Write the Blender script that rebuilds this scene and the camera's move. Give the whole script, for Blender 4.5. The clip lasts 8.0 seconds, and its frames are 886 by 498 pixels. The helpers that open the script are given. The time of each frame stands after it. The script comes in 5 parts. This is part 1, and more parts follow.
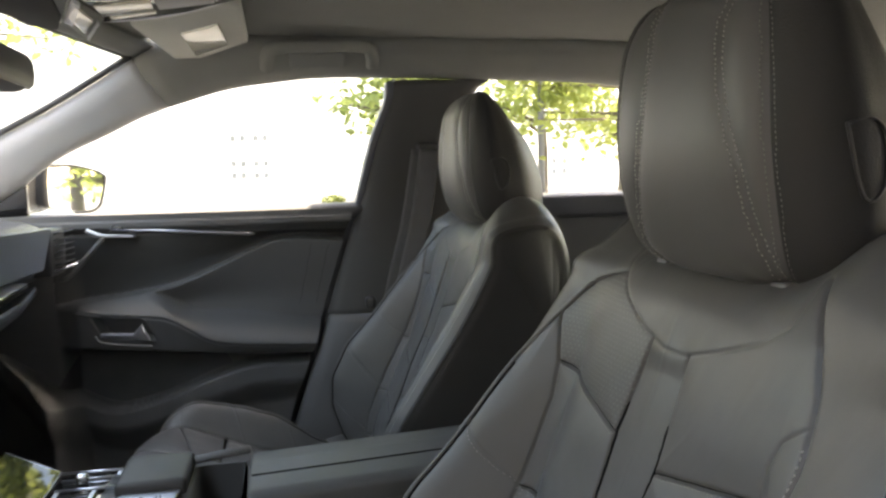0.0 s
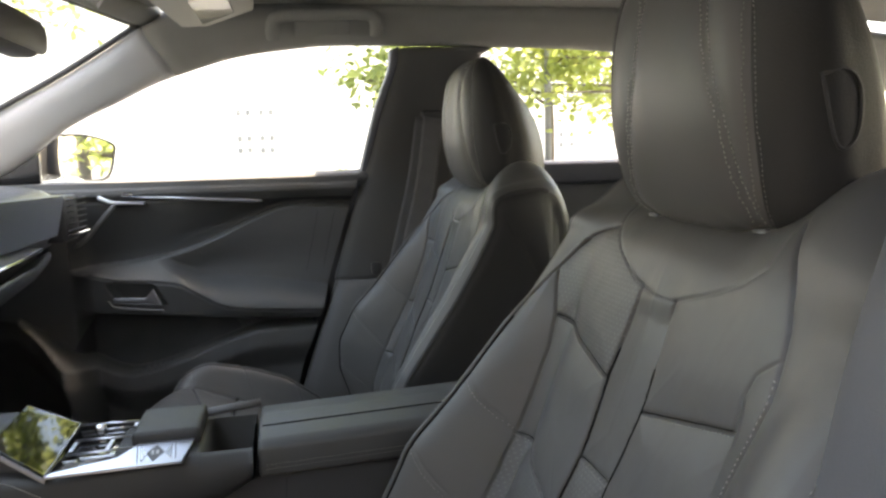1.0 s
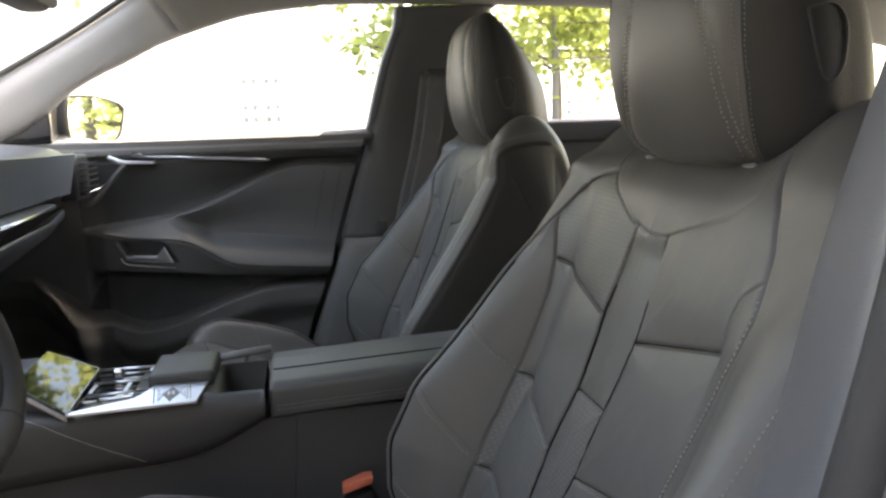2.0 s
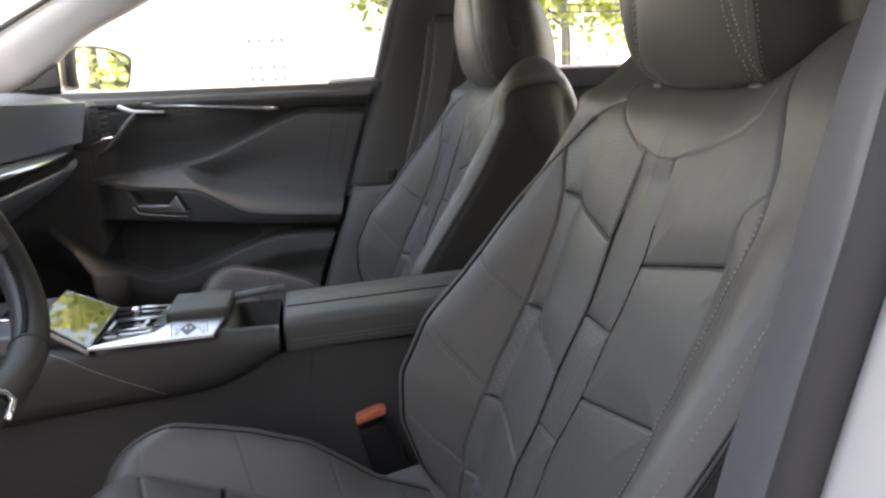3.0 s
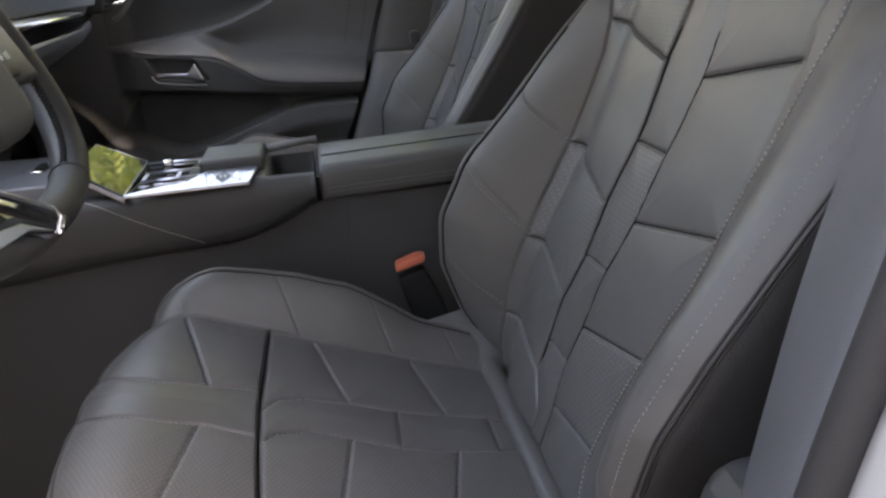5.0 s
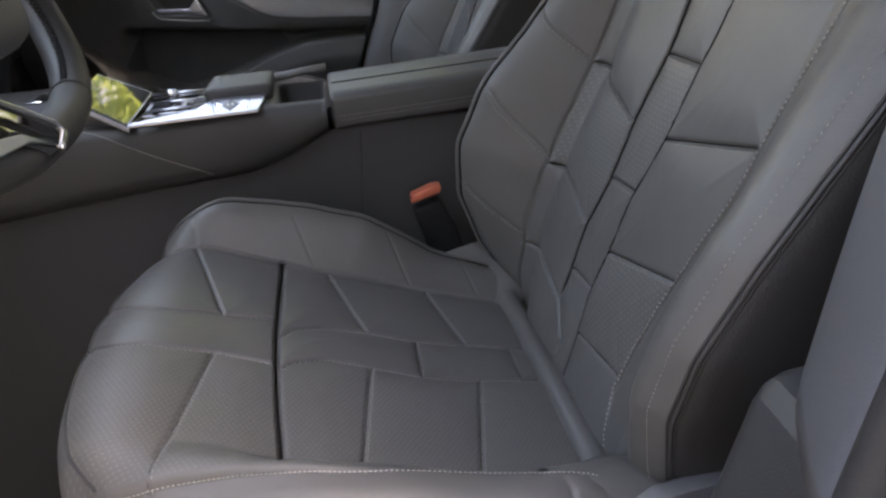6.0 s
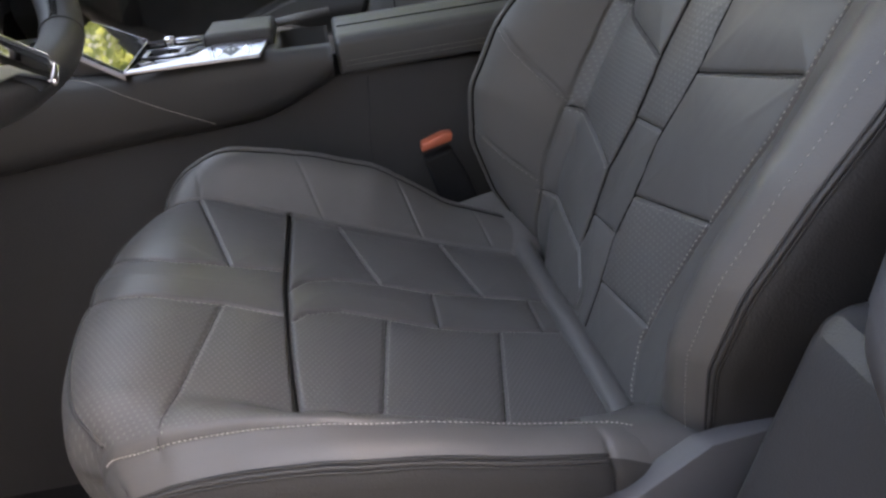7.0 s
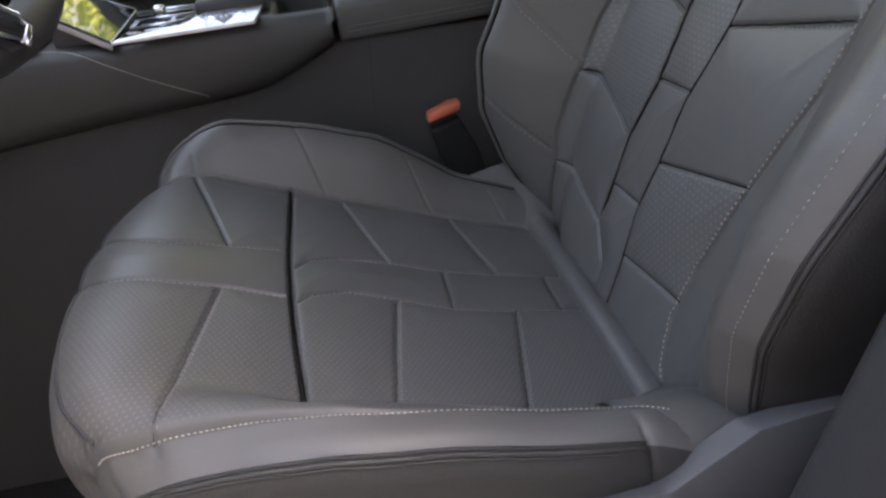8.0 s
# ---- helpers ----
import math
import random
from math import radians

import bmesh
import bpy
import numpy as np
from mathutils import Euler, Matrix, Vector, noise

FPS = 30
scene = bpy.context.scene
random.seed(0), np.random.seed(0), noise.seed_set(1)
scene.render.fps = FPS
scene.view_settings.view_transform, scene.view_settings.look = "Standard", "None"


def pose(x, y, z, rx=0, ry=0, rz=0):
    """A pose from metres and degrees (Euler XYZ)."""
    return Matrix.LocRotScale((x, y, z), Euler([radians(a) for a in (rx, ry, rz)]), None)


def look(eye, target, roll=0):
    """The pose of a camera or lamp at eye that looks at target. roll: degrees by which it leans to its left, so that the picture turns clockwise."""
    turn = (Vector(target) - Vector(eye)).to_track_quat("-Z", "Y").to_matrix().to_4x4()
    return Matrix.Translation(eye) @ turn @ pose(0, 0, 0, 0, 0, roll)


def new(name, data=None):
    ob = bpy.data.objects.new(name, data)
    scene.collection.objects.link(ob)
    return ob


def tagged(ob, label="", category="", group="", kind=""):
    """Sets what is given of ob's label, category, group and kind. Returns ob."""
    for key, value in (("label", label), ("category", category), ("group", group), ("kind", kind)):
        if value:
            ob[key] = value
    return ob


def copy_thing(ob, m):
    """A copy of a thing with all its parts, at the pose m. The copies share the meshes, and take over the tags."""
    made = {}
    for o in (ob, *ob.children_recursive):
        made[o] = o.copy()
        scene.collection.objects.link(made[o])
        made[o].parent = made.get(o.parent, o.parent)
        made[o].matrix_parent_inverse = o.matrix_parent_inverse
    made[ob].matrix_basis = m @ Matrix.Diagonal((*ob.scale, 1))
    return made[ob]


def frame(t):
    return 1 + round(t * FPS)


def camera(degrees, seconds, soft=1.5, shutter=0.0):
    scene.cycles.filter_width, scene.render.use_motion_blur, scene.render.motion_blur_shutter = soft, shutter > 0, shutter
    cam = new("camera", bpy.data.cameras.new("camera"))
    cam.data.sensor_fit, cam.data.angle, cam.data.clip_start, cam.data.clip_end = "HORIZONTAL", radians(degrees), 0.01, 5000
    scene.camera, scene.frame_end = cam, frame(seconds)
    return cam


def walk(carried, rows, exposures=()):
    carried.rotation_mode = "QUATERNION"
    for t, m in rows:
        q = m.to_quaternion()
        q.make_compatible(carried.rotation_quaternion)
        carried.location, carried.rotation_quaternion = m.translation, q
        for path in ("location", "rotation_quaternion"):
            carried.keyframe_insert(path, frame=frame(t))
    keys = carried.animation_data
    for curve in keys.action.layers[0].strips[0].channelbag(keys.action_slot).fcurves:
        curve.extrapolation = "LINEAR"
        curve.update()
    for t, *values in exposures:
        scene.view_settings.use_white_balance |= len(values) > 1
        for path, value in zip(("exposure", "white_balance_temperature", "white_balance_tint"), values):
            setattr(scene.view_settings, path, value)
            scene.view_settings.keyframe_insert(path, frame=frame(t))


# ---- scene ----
cam = camera(62.0, 8.0, soft=2.6)
PATH = [
    (0, (-0.136, -0.481, 1.184), (0.278, 1.466, 0.993), -1.3),
    (0.5, (-0.137, -0.496, 1.177), (0.267, 1.45, 0.953), -1.4),
    (1, (-0.137, -0.512, 1.169), (0.256, 1.432, 0.91), -1.5),
    (1.5, (-0.138, -0.527, 1.159), (0.244, 1.414, 0.864), -1.6),
    (3, (-0.144, -0.556, 1.122), (0.194, 1.364, 0.676), -2.4),
    (3.5, (-0.151, -0.559, 1.109), (0.177, 1.349, 0.609), -2.8),
    (4, (-0.16, -0.559, 1.093), (0.152, 1.332, 0.521), -3.1),
    (4.5, (-0.169, -0.555, 1.076), (0.125, 1.315, 0.43), -3.4),
    (6, (-0.188, -0.53, 1.026), (0.054, 1.273, 0.196), -4.6),
    (6.5, (-0.195, -0.52, 1.013), (0.042, 1.258, 0.128), -5.0),
    (7, (-0.2, -0.506, 1.0), (0.026, 1.257, 0.084), -5.5),
    (7.5, (-0.204, -0.488, 0.988), (0.016, 1.262, 0.044), -6.1),
    (8, (-0.206, -0.471, 0.979), (0.011, 1.268, 0.014), -6.6),
]
walk(cam, [(t, look(eye, target, roll)) for t, eye, target, roll in PATH], exposures=[(0.0, 3.73, 8800, 11), (2.0, 3.83, 8850, 13), (4.0, 3.99, 8850, 17), (6.0, 3.96, 8700, 17), (8.0, 3.89, 8500, 17)])

# ---- light ----
world = bpy.data.worlds.new("world")
scene.world = world
world.use_nodes = True
wn = world.node_tree
sky = wn.nodes.new("ShaderNodeTexSky")
sky.sky_type, sky.sun_disc = "NISHITA", False
sky.dust_density = 2.5
sky.sun_elevation, sky.sun_rotation = radians(55), radians(103)
wn.nodes["Background"].inputs["Strength"].default_value = 0.15
wn.links.new(sky.outputs["Color"], wn.nodes["Background"].inputs["Color"])
# added fill lamp at the windscreen, boosting the sky's light from there
screen_fill = bpy.data.lights.new("windscreen_fill", "AREA")
screen_fill.shape, screen_fill.size, screen_fill.size_y, screen_fill.energy, screen_fill.color = "RECTANGLE", 1.25, 0.68, 0.36, (0.66, 0.82, 1.0)
new("windscreen_fill", screen_fill).matrix_world = look((-0.83, 0.37, 1.275), (-0.83 + 0.30, 0.37, 1.275 - 0.95))
sun = new("sun", bpy.data.lights.new("sun", "SUN"))
sun.data.energy, sun.data.angle, sun.data.color = 2.2, radians(0.6), (1.0, 0.97, 0.93)
sun.matrix_world = look((0, 0, 0), (-0.55, 0.13, -0.82))


# ---- materials ----
def material(name, base, rough=0.5, metal=0.0, grain=0.0, grain_size=0.001, tint=0.15, tint_size=0.15, coat=0.0, spec=0.5, alpha=None):
    """A principled material with fine relief and two scales of uneven colour and gloss."""
    m = bpy.data.materials.new(name)
    m.use_nodes = True
    t = m.node_tree
    p = t.nodes["Principled BSDF"]
    p.inputs["Metallic"].default_value = metal
    p.inputs["Coat Weight"].default_value = coat
    p.inputs["Coat Roughness"].default_value = 0.05
    p.inputs["Specular IOR Level"].default_value = spec
    co = t.nodes.new("ShaderNodeTexCoord")
    big = t.nodes.new("ShaderNodeTexNoise")
    big.inputs["Scale"].default_value, big.inputs["Detail"].default_value = 1 / tint_size, 6
    t.links.new(co.outputs["Object"], big.inputs["Vector"])
    ramp = t.nodes.new("ShaderNodeMix")
    ramp.data_type = "RGBA"
    ramp.inputs["A"].default_value = (*[c * (1 - tint) for c in base], 1)
    ramp.inputs["B"].default_value = (*[min(1, c * (1 + tint)) for c in base], 1)
    t.links.new(big.outputs["Fac"], ramp.inputs["Factor"])
    t.links.new(ramp.outputs["Result"], p.inputs["Base Color"])
    gloss = t.nodes.new("ShaderNodeMapRange")
    gloss.inputs["To Min"].default_value, gloss.inputs["To Max"].default_value = max(0, rough * 0.85), min(1, rough * 1.15)
    t.links.new(big.outputs["Fac"], gloss.inputs["Value"])
    t.links.new(gloss.outputs["Result"], p.inputs["Roughness"])
    if grain:
        fine = t.nodes.new("ShaderNodeTexVoronoi")
        fine.inputs["Scale"].default_value = 1 / grain_size
        t.links.new(co.outputs["Object"], fine.inputs["Vector"])
        bump = t.nodes.new("ShaderNodeBump")
        bump.inputs["Strength"].default_value, bump.inputs["Distance"].default_value = grain, grain_size * 0.3
        t.links.new(fine.outputs["Distance"], bump.inputs["Height"])
        t.links.new(bump.outputs["Normal"], p.inputs["Normal"])
    return m


def perforate(m, axes, pitch=(0.0040, 0.0033), tone=(0.155, 0.152, 0.148)):
    """Adds rows of small punched holes to a leather; tone paints their lit rims as paler dots."""
    t = m.node_tree
    p = t.nodes["Principled BSDF"]
    co = next(n for n in t.nodes if n.type == "TEX_COORD")
    sep = t.nodes.new("ShaderNodeSeparateXYZ")
    t.links.new(co.outputs["Object"], sep.inputs[0])

    def calc(op, a, b=None):
        n = t.nodes.new("ShaderNodeMath")
        n.operation = op
        for k, v in enumerate((a, b)):
            if v is None:
                continue
            if isinstance(v, (int, float)):
                n.inputs[k].default_value = v
            else:
                t.links.new(v, n.inputs[k])
        return n.outputs[0]
    u = calc("DIVIDE", sep.outputs[axes[0]], pitch[0])
    v = calc("DIVIDE", sep.outputs[axes[1]], pitch[1])
    odd = calc("MULTIPLY", calc("FLOORED_MODULO", calc("FLOOR", v), 2.0), 0.5)
    du = calc("SUBTRACT", calc("FLOORED_MODULO", calc("ADD", u, odd), 1.0), 0.5)
    dv = calc("SUBTRACT", calc("FLOORED_MODULO", v, 1.0), 0.5)
    d = calc("SQRT", calc("ADD", calc("MULTIPLY", du, du), calc("MULTIPLY", dv, dv)))
    hole = t.nodes.new("ShaderNodeMapRange")
    hole.interpolation_type = "SMOOTHSTEP"
    hole.inputs["From Min"].default_value, hole.inputs["From Max"].default_value = 0.13, 0.25
    hole.inputs["To Min"].default_value, hole.inputs["To Max"].default_value = 1.0, 0.0
    t.links.new(d, hole.inputs["Value"])
    mix = t.nodes.new("ShaderNodeMix")
    mix.data_type = "RGBA"
    old = p.inputs["Base Color"].links[0].from_socket
    t.links.new(old, mix.inputs["A"])
    mix.inputs["B"].default_value = (*tone, 1)
    t.links.new(hole.outputs["Result"], mix.inputs["Factor"])
    t.links.new(mix.outputs["Result"], p.inputs["Base Color"])
    bump = t.nodes.new("ShaderNodeBump")
    bump.inputs["Strength"].default_value, bump.inputs["Distance"].default_value = 0.35, 0.0004
    bump.invert = True
    t.links.new(hole.outputs["Result"], bump.inputs["Height"])
    t.links.new(p.inputs["Normal"].links[0].from_socket, bump.inputs["Normal"])
    t.links.new(bump.outputs["Normal"], p.inputs["Normal"])
    return m


HIDE = (0.104, 0.102, 0.100)
leather = material("leather", HIDE, 0.43, grain=0.2, grain_size=0.0011, tint=0.10, tint_size=0.12)
leather_back = perforate(material("perforated_leather_back", HIDE, 0.45, grain=0.35, grain_size=0.0014, tint=0.10, tint_size=0.12), (1, 2), (0.0062, 0.0042), (0.155, 0.152, 0.148))
leather_seat = perforate(material("perforated_leather_seat", HIDE, 0.45, grain=0.35, grain_size=0.0014, tint=0.10, tint_size=0.12), (0, 1))
# leather of the sides, darkened to carry part of their shade
dark_leather = material("dark_leather", (0.036, 0.0355, 0.0355), 0.55, grain=0.35, grain_size=0.0014, tint=0.12, tint_size=0.12, spec=0.3)
wrap_leather = material("wrap_leather", (0.042, 0.041, 0.041), 0.5, grain=0.35, grain_size=0.0014, tint=0.12, tint_size=0.12)
thread = material("thread", (0.50, 0.475, 0.44), 0.7, tint=0.2, tint_size=0.01)
# near-black for drawn lines: seam and gap shade, creases, rim lacing
dark_line = material("dark_line", (0.006, 0.006, 0.006), 0.8, tint=0.1, spec=0.1)
mirror_black = material("mirror_black", (0.014, 0.014, 0.015), 0.65, grain=0.2, tint=0.1, spec=0.15)
arm_leather = material("arm_leather", (0.068, 0.067, 0.066), 0.48, grain=0.3, grain_size=0.0014, tint=0.1, tint_size=0.12)
dark_thread = material("dark_thread", (0.30, 0.285, 0.27), 0.7, tint=0.2, tint_size=0.01)
soft_trim = material("soft_trim", (0.125, 0.124, 0.124), 0.55, grain=0.4, grain_size=0.0016, tint=0.12, tint_size=0.2)
pillar_trim = material("pillar_trim", (0.075, 0.074, 0.074), 0.7, grain=0.5, grain_size=0.0016, tint=0.12, tint_size=0.2)
# darker trim tone that paints shade into the hollow above the door crease
recess_dark = material("recess_dark", (0.075, 0.074, 0.073), 0.8, grain=0.5, grain_size=0.0014, tint=0.15, tint_size=0.1, spec=0.3)
# tone below the door trim's, adding shade inside the map pocket
pocket_shade = material("pocket_shade", (0.10, 0.10, 0.10), 0.95, grain=0.8, grain_size=0.002, tint=0.2, tint_size=0.05, spec=0.1)
dash_panel = material("dash_panel", (0.115, 0.125, 0.15), 0.38, grain=0.15, grain_size=0.0012, tint=0.08, tint_size=0.2, coat=0.25)
dash_trim = material("dash_trim", (0.06, 0.063, 0.073), 0.36, grain=0.3, grain_size=0.0016, tint=0.1, tint_size=0.2)
hub_cover = material("hub_cover", (0.05, 0.05, 0.052), 0.55, grain=0.4, grain_size=0.0014, tint=0.1, tint_size=0.1)
hard_plastic = material("hard_plastic", (0.04, 0.04, 0.043), 0.45, grain=0.3, grain_size=0.0012, tint=0.1)
valance_plastic = material("valance_plastic", (0.085, 0.086, 0.092), 0.45, grain=0.3, grain_size=0.0012, tint=0.1)
grey_plastic = material("grey_plastic", (0.12, 0.123, 0.138), 0.4, grain=0.25, grain_size=0.0012, tint=0.1)
headliner_cloth = material("headliner_cloth", (0.235, 0.236, 0.225), 0.95, grain=0.5, grain_size=0.0012, tint=0.08, tint_size=0.05, spec=0.15)
pillar_cloth = material("pillar_cloth", (0.42, 0.42, 0.415), 0.8, grain=0.5, grain_size=0.0012, tint=0.06, tint_size=0.05, spec=0.3)
visor_cloth = material("visor_cloth", (0.50, 0.495, 0.45), 0.9, grain=0.4, grain_size=0.0012, tint=0.06, tint_size=0.05, spec=0.15)
console_cloth = material("console_cloth", (0.055, 0.054, 0.055), 0.8, grain=0.6, grain_size=0.0016, tint=0.12, tint_size=0.1, spec=0.25)
carpet = material("carpet", (0.017, 0.017, 0.018), 0.95, grain=1.0, grain_size=0.003, tint=0.3, tint_size=0.03, spec=0.1)
chrome = material("chrome", (0.62, 0.63, 0.65), 0.2, metal=1.0, tint=0.03)
satin_silver = material("satin_silver", (0.62, 0.63, 0.69), 0.3, metal=1.0, grain=0.15, grain_size=0.0008, tint=0.05)
piano_black = material("piano_black", (0.012, 0.012, 0.013), 0.06, tint=0.1, coat=1.0)
plate_glass = material("plate_glass", (0.008, 0.009, 0.010), 0.03, tint=0.1, spec=0.42)
mirror_glass = material("mirror_glass", (0.85, 0.87, 0.88), 0.02, metal=1.0, tint=0.01)
webbing = material("webbing", (0.12, 0.12, 0.125), 0.75, grain=0.8, grain_size=0.002, tint=0.15, tint_size=0.02)
buckle_red = material("buckle_red", (0.60, 0.15, 0.085), 0.4, grain=0.15, tint=0.08, tint_size=0.01)
rubber = material("rubber", (0.03, 0.03, 0.032), 0.6, grain=0.2, tint=0.12)
paint = material("paint", (0.50, 0.50, 0.49), 0.25, tint=0.04, coat=0.8)
paint_dark = material("paint_dark", (0.06, 0.065, 0.07), 0.25, tint=0.05, coat=0.8)
lamp_lens = material("lamp_lens", (0.78, 0.75, 0.62), 0.15, tint=0.05, tint_size=0.02, coat=0.8)
print_white = material("print_white", (0.6, 0.6, 0.6), 0.5, tint=0.05)
paving = material("paving", (0.07, 0.07, 0.07), 0.9, grain=0.6, grain_size=0.02, tint=0.12, tint_size=2.0)
facade = material("facade", (0.56, 0.555, 0.54), 0.85, grain=0.4, grain_size=0.03, tint=0.05, tint_size=3.0)
window_dark = material("window_dark", (0.10, 0.105, 0.11), 0.4, tint=0.1, tint_size=1.0)
bark = material("bark", (0.16, 0.13, 0.10), 0.9, grain=1.0, grain_size=0.02, tint=0.3, tint_size=0.2)
pole_metal = material("pole_metal", (0.20, 0.20, 0.20), 0.5, metal=0.3, tint=0.1)
hedge_leaf = material("hedge_leaf", (0.11, 0.13, 0.03), 0.6, tint=0.3, tint_size=0.3)


def leafy(name, base):
    """Thin leaves that let part of the light through."""
    m = material(name, base, 0.5, tint=0.35, tint_size=0.6)
    t = m.node_tree
    p = t.nodes["Principled BSDF"]
    tr = t.nodes.new("ShaderNodeBsdfTranslucent")
    tr.inputs["Color"].default_value = (base[0] * 3.4, base[1] * 3.2, base[2] * 2.4, 1)
    mix = t.nodes.new("ShaderNodeMixShader")
    mix.inputs[0].default_value = 0.6
    out = t.nodes["Material Output"]
    t.links.new(p.outputs[0], mix.inputs[1])
    t.links.new(tr.outputs[0], mix.inputs[2])
    t.links.new(mix.outputs[0], out.inputs["Surface"])
    return m


# leaf colour lightened to stand in for glare that washes the foliage out
tree_leaf = leafy("tree_leaf", (0.16, 0.19, 0.085))


def clear_glass(name, gloss, tone):
    m = bpy.data.materials.new(name)
    m.use_nodes = True
    t = m.node_tree
    t.nodes.remove(t.nodes["Principled BSDF"])
    a, b, mix = t.nodes.new("ShaderNodeBsdfTransparent"), t.nodes.new("ShaderNodeBsdfGlossy"), t.nodes.new("ShaderNodeMixShader")
    a.inputs["Color"].default_value = (*tone, 1)
    b.inputs["Roughness"].default_value = 0.02
    mix.inputs[0].default_value = gloss
    t.links.new(a.outputs[0], mix.inputs[1])
    t.links.new(b.outputs[0], mix.inputs[2])
    t.links.new(mix.outputs[0], t.nodes["Material Output"].inputs["Surface"])
    return m


side_glass = clear_glass("side_glass", 0.04, (0.93, 0.95, 0.94))
screen_glass = clear_glass("screen_glass", 0.05, (0.84, 0.87, 0.85))


# ---- builders ----
def thing(name, label, category, group="", kind="", at=(0, 0, 0)):
    ob = new(name)
    ob.location = at
    ob.empty_display_size = 0.1
    return tagged(ob, label, category, group, kind)


def mesh_of(name, verts, faces, mat, flat=False):
    me = bpy.data.meshes.new(name)
    me.from_pydata([tuple(map(float, v)) for v in verts], [], [tuple(map(int, f)) for f in faces])
    me.materials.append(mat)
    if not flat:
        me.shade_smooth()
    return me


def put(name, me, parent=None, label=""):
    ob = new(name, me)
    if parent is not None:
        ob.parent = parent
        top = parent
        while top is not None:
            ob.location = ob.location - top.location
            top = top.parent
    return tagged(ob, label)


def sheet(name, verts, faces, mat, parent=None, label="", flat=False):
    return put(name, mesh_of(name, verts, faces, mat, flat), parent, label)


def part(name, bm, mat, parent=None, label="", angle=35):
    """Links a bmesh as one mesh object under a thing."""
    bmesh.ops.recalc_face_normals(bm, faces=bm.faces)
    me = bpy.data.meshes.new(name)
    bm.to_mesh(me)
    bm.free()
    me.materials.append(mat)
    me.shade_smooth()
    me.set_sharp_from_angle(angle=radians(angle))
    return put(name, me, parent, label)


def grid_faces(n, m, flip=False, loop=False):
    out = []
    for i in range(n - 1):
        for j in range(m if loop else m - 1):
            k = (j + 1) % m
            f = (i * m + j, i * m + k, (i + 1) * m + k, (i + 1) * m + j)
            out.append(f[::-1] if flip else f)
    return out


def block(x0, x1, y0, y1, z0, z1, bevel=0.004, seg=3):
    bm = bmesh.new()
    bmesh.ops.create_cube(bm, size=1, matrix=Matrix.Translation(((x0 + x1) / 2, (y0 + y1) / 2, (z0 + z1) / 2)) @ Matrix.Diagonal((x1 - x0, y1 - y0, z1 - z0, 1)))
    if bevel:
        bmesh.ops.bevel(bm, geom=bm.edges, offset=min(bevel, 0.45 * min(x1 - x0, y1 - y0, z1 - z0)), segments=seg, affect="EDGES", profile=0.5)
    return bm


def slab(outline, frm, to, bevel=0.003, seg=3):
    """An outline of 3D points at frm, carried by the vector to."""
    bm = bmesh.new()
    a = [bm.verts.new(Vector(p) + Vector(frm)) for p in outline]
    b = [bm.verts.new(Vector(p) + Vector(frm) + Vector(to)) for p in outline]
    bm.faces.new(a)
    bm.faces.new(b[::-1])
    for i in range(len(a)):
        j = (i + 1) % len(a)
        bm.faces.new((a[j], a[i], b[i], b[j]))
    bmesh.ops.recalc_face_normals(bm, faces=bm.faces)
    if bevel:
        bmesh.ops.bevel(bm, geom=bm.edges, offset=bevel, segments=seg, affect="EDGES", profile=0.5)
    return bm


def tube(pts, r, sides=10, closed=False, squash=1.0):
    """A round bar along pts: vertices and faces. r: one radius, or one for each point."""
    p = np.array(pts, float)
    n = len(p)
    rr = np.full(n, r) if np.isscalar(r) else np.array(r)
    tan = np.roll(p, -1, 0) - np.roll(p, 1, 0) if closed else np.gradient(p, axis=0)
    tan /= np.linalg.norm(tan, axis=1)[:, None] + 1e-12
    ref = np.array([0.0, 0, 1]) if abs(tan[0][2]) < 0.8 else np.array([1.0, 0, 0])
    verts = []
    for i in range(n):
        a = np.cross(tan[i], ref)
        a /= np.linalg.norm(a)
        ref = np.cross(a, tan[i])
        for k in range(sides):
            w = 2 * math.pi * k / sides
            verts.append(p[i] + rr[i] * (a * math.cos(w) + ref * math.sin(w) * squash))
    faces = grid_faces(n, sides, loop=True)
    if closed:
        for k in range(sides):
            faces.append(((n - 1) * sides + k, (n - 1) * sides + (k + 1) % sides, (k + 1) % sides, k))
    else:
        faces.append(tuple(range(sides))[::-1])
        faces.append(tuple((n - 1) * sides + k for k in range(sides)))
    return verts, faces


def ribbon(a, b, bulge, thick, n=40, m=14):
    """A trim strip between two curves: it bulges towards bulge (a vector) and is thick along -bulge."""
    A, B = spline(a, n), spline(b, n)
    g = np.array(bulge, float)
    back = -g / np.linalg.norm(g) * thick
    w = np.linspace(0, 1, m)
    verts = []
    for i in range(n):
        ring = [A[i] + (B[i] - A[i]) * t + g * (1 - (2 * t - 1) ** 4) for t in w]
        ring += [A[i] + (B[i] - A[i]) * t + back for t in w[::-1]]
        verts += ring
    faces = grid_faces(n, 2 * m, loop=True)
    faces.append(tuple(range(2 * m))[::-1])
    faces.append(tuple((n - 1) * 2 * m + k for k in range(2 * m)))
    return verts, faces


def dist_to(P, lines):
    """Distance of points P (k, 2) to the nearest of several open lines."""
    best = np.full(len(P), 9.0)
    for line in lines:
        q = np.array(line, float)
        for a, b in zip(q[:-1], q[1:]):
            ab = b - a
            t = np.clip(((P - a) @ ab) / (ab @ ab), 0, 1)
            best = np.minimum(best, np.linalg.norm(P - a - t[:, None] * ab, axis=1))
    return best


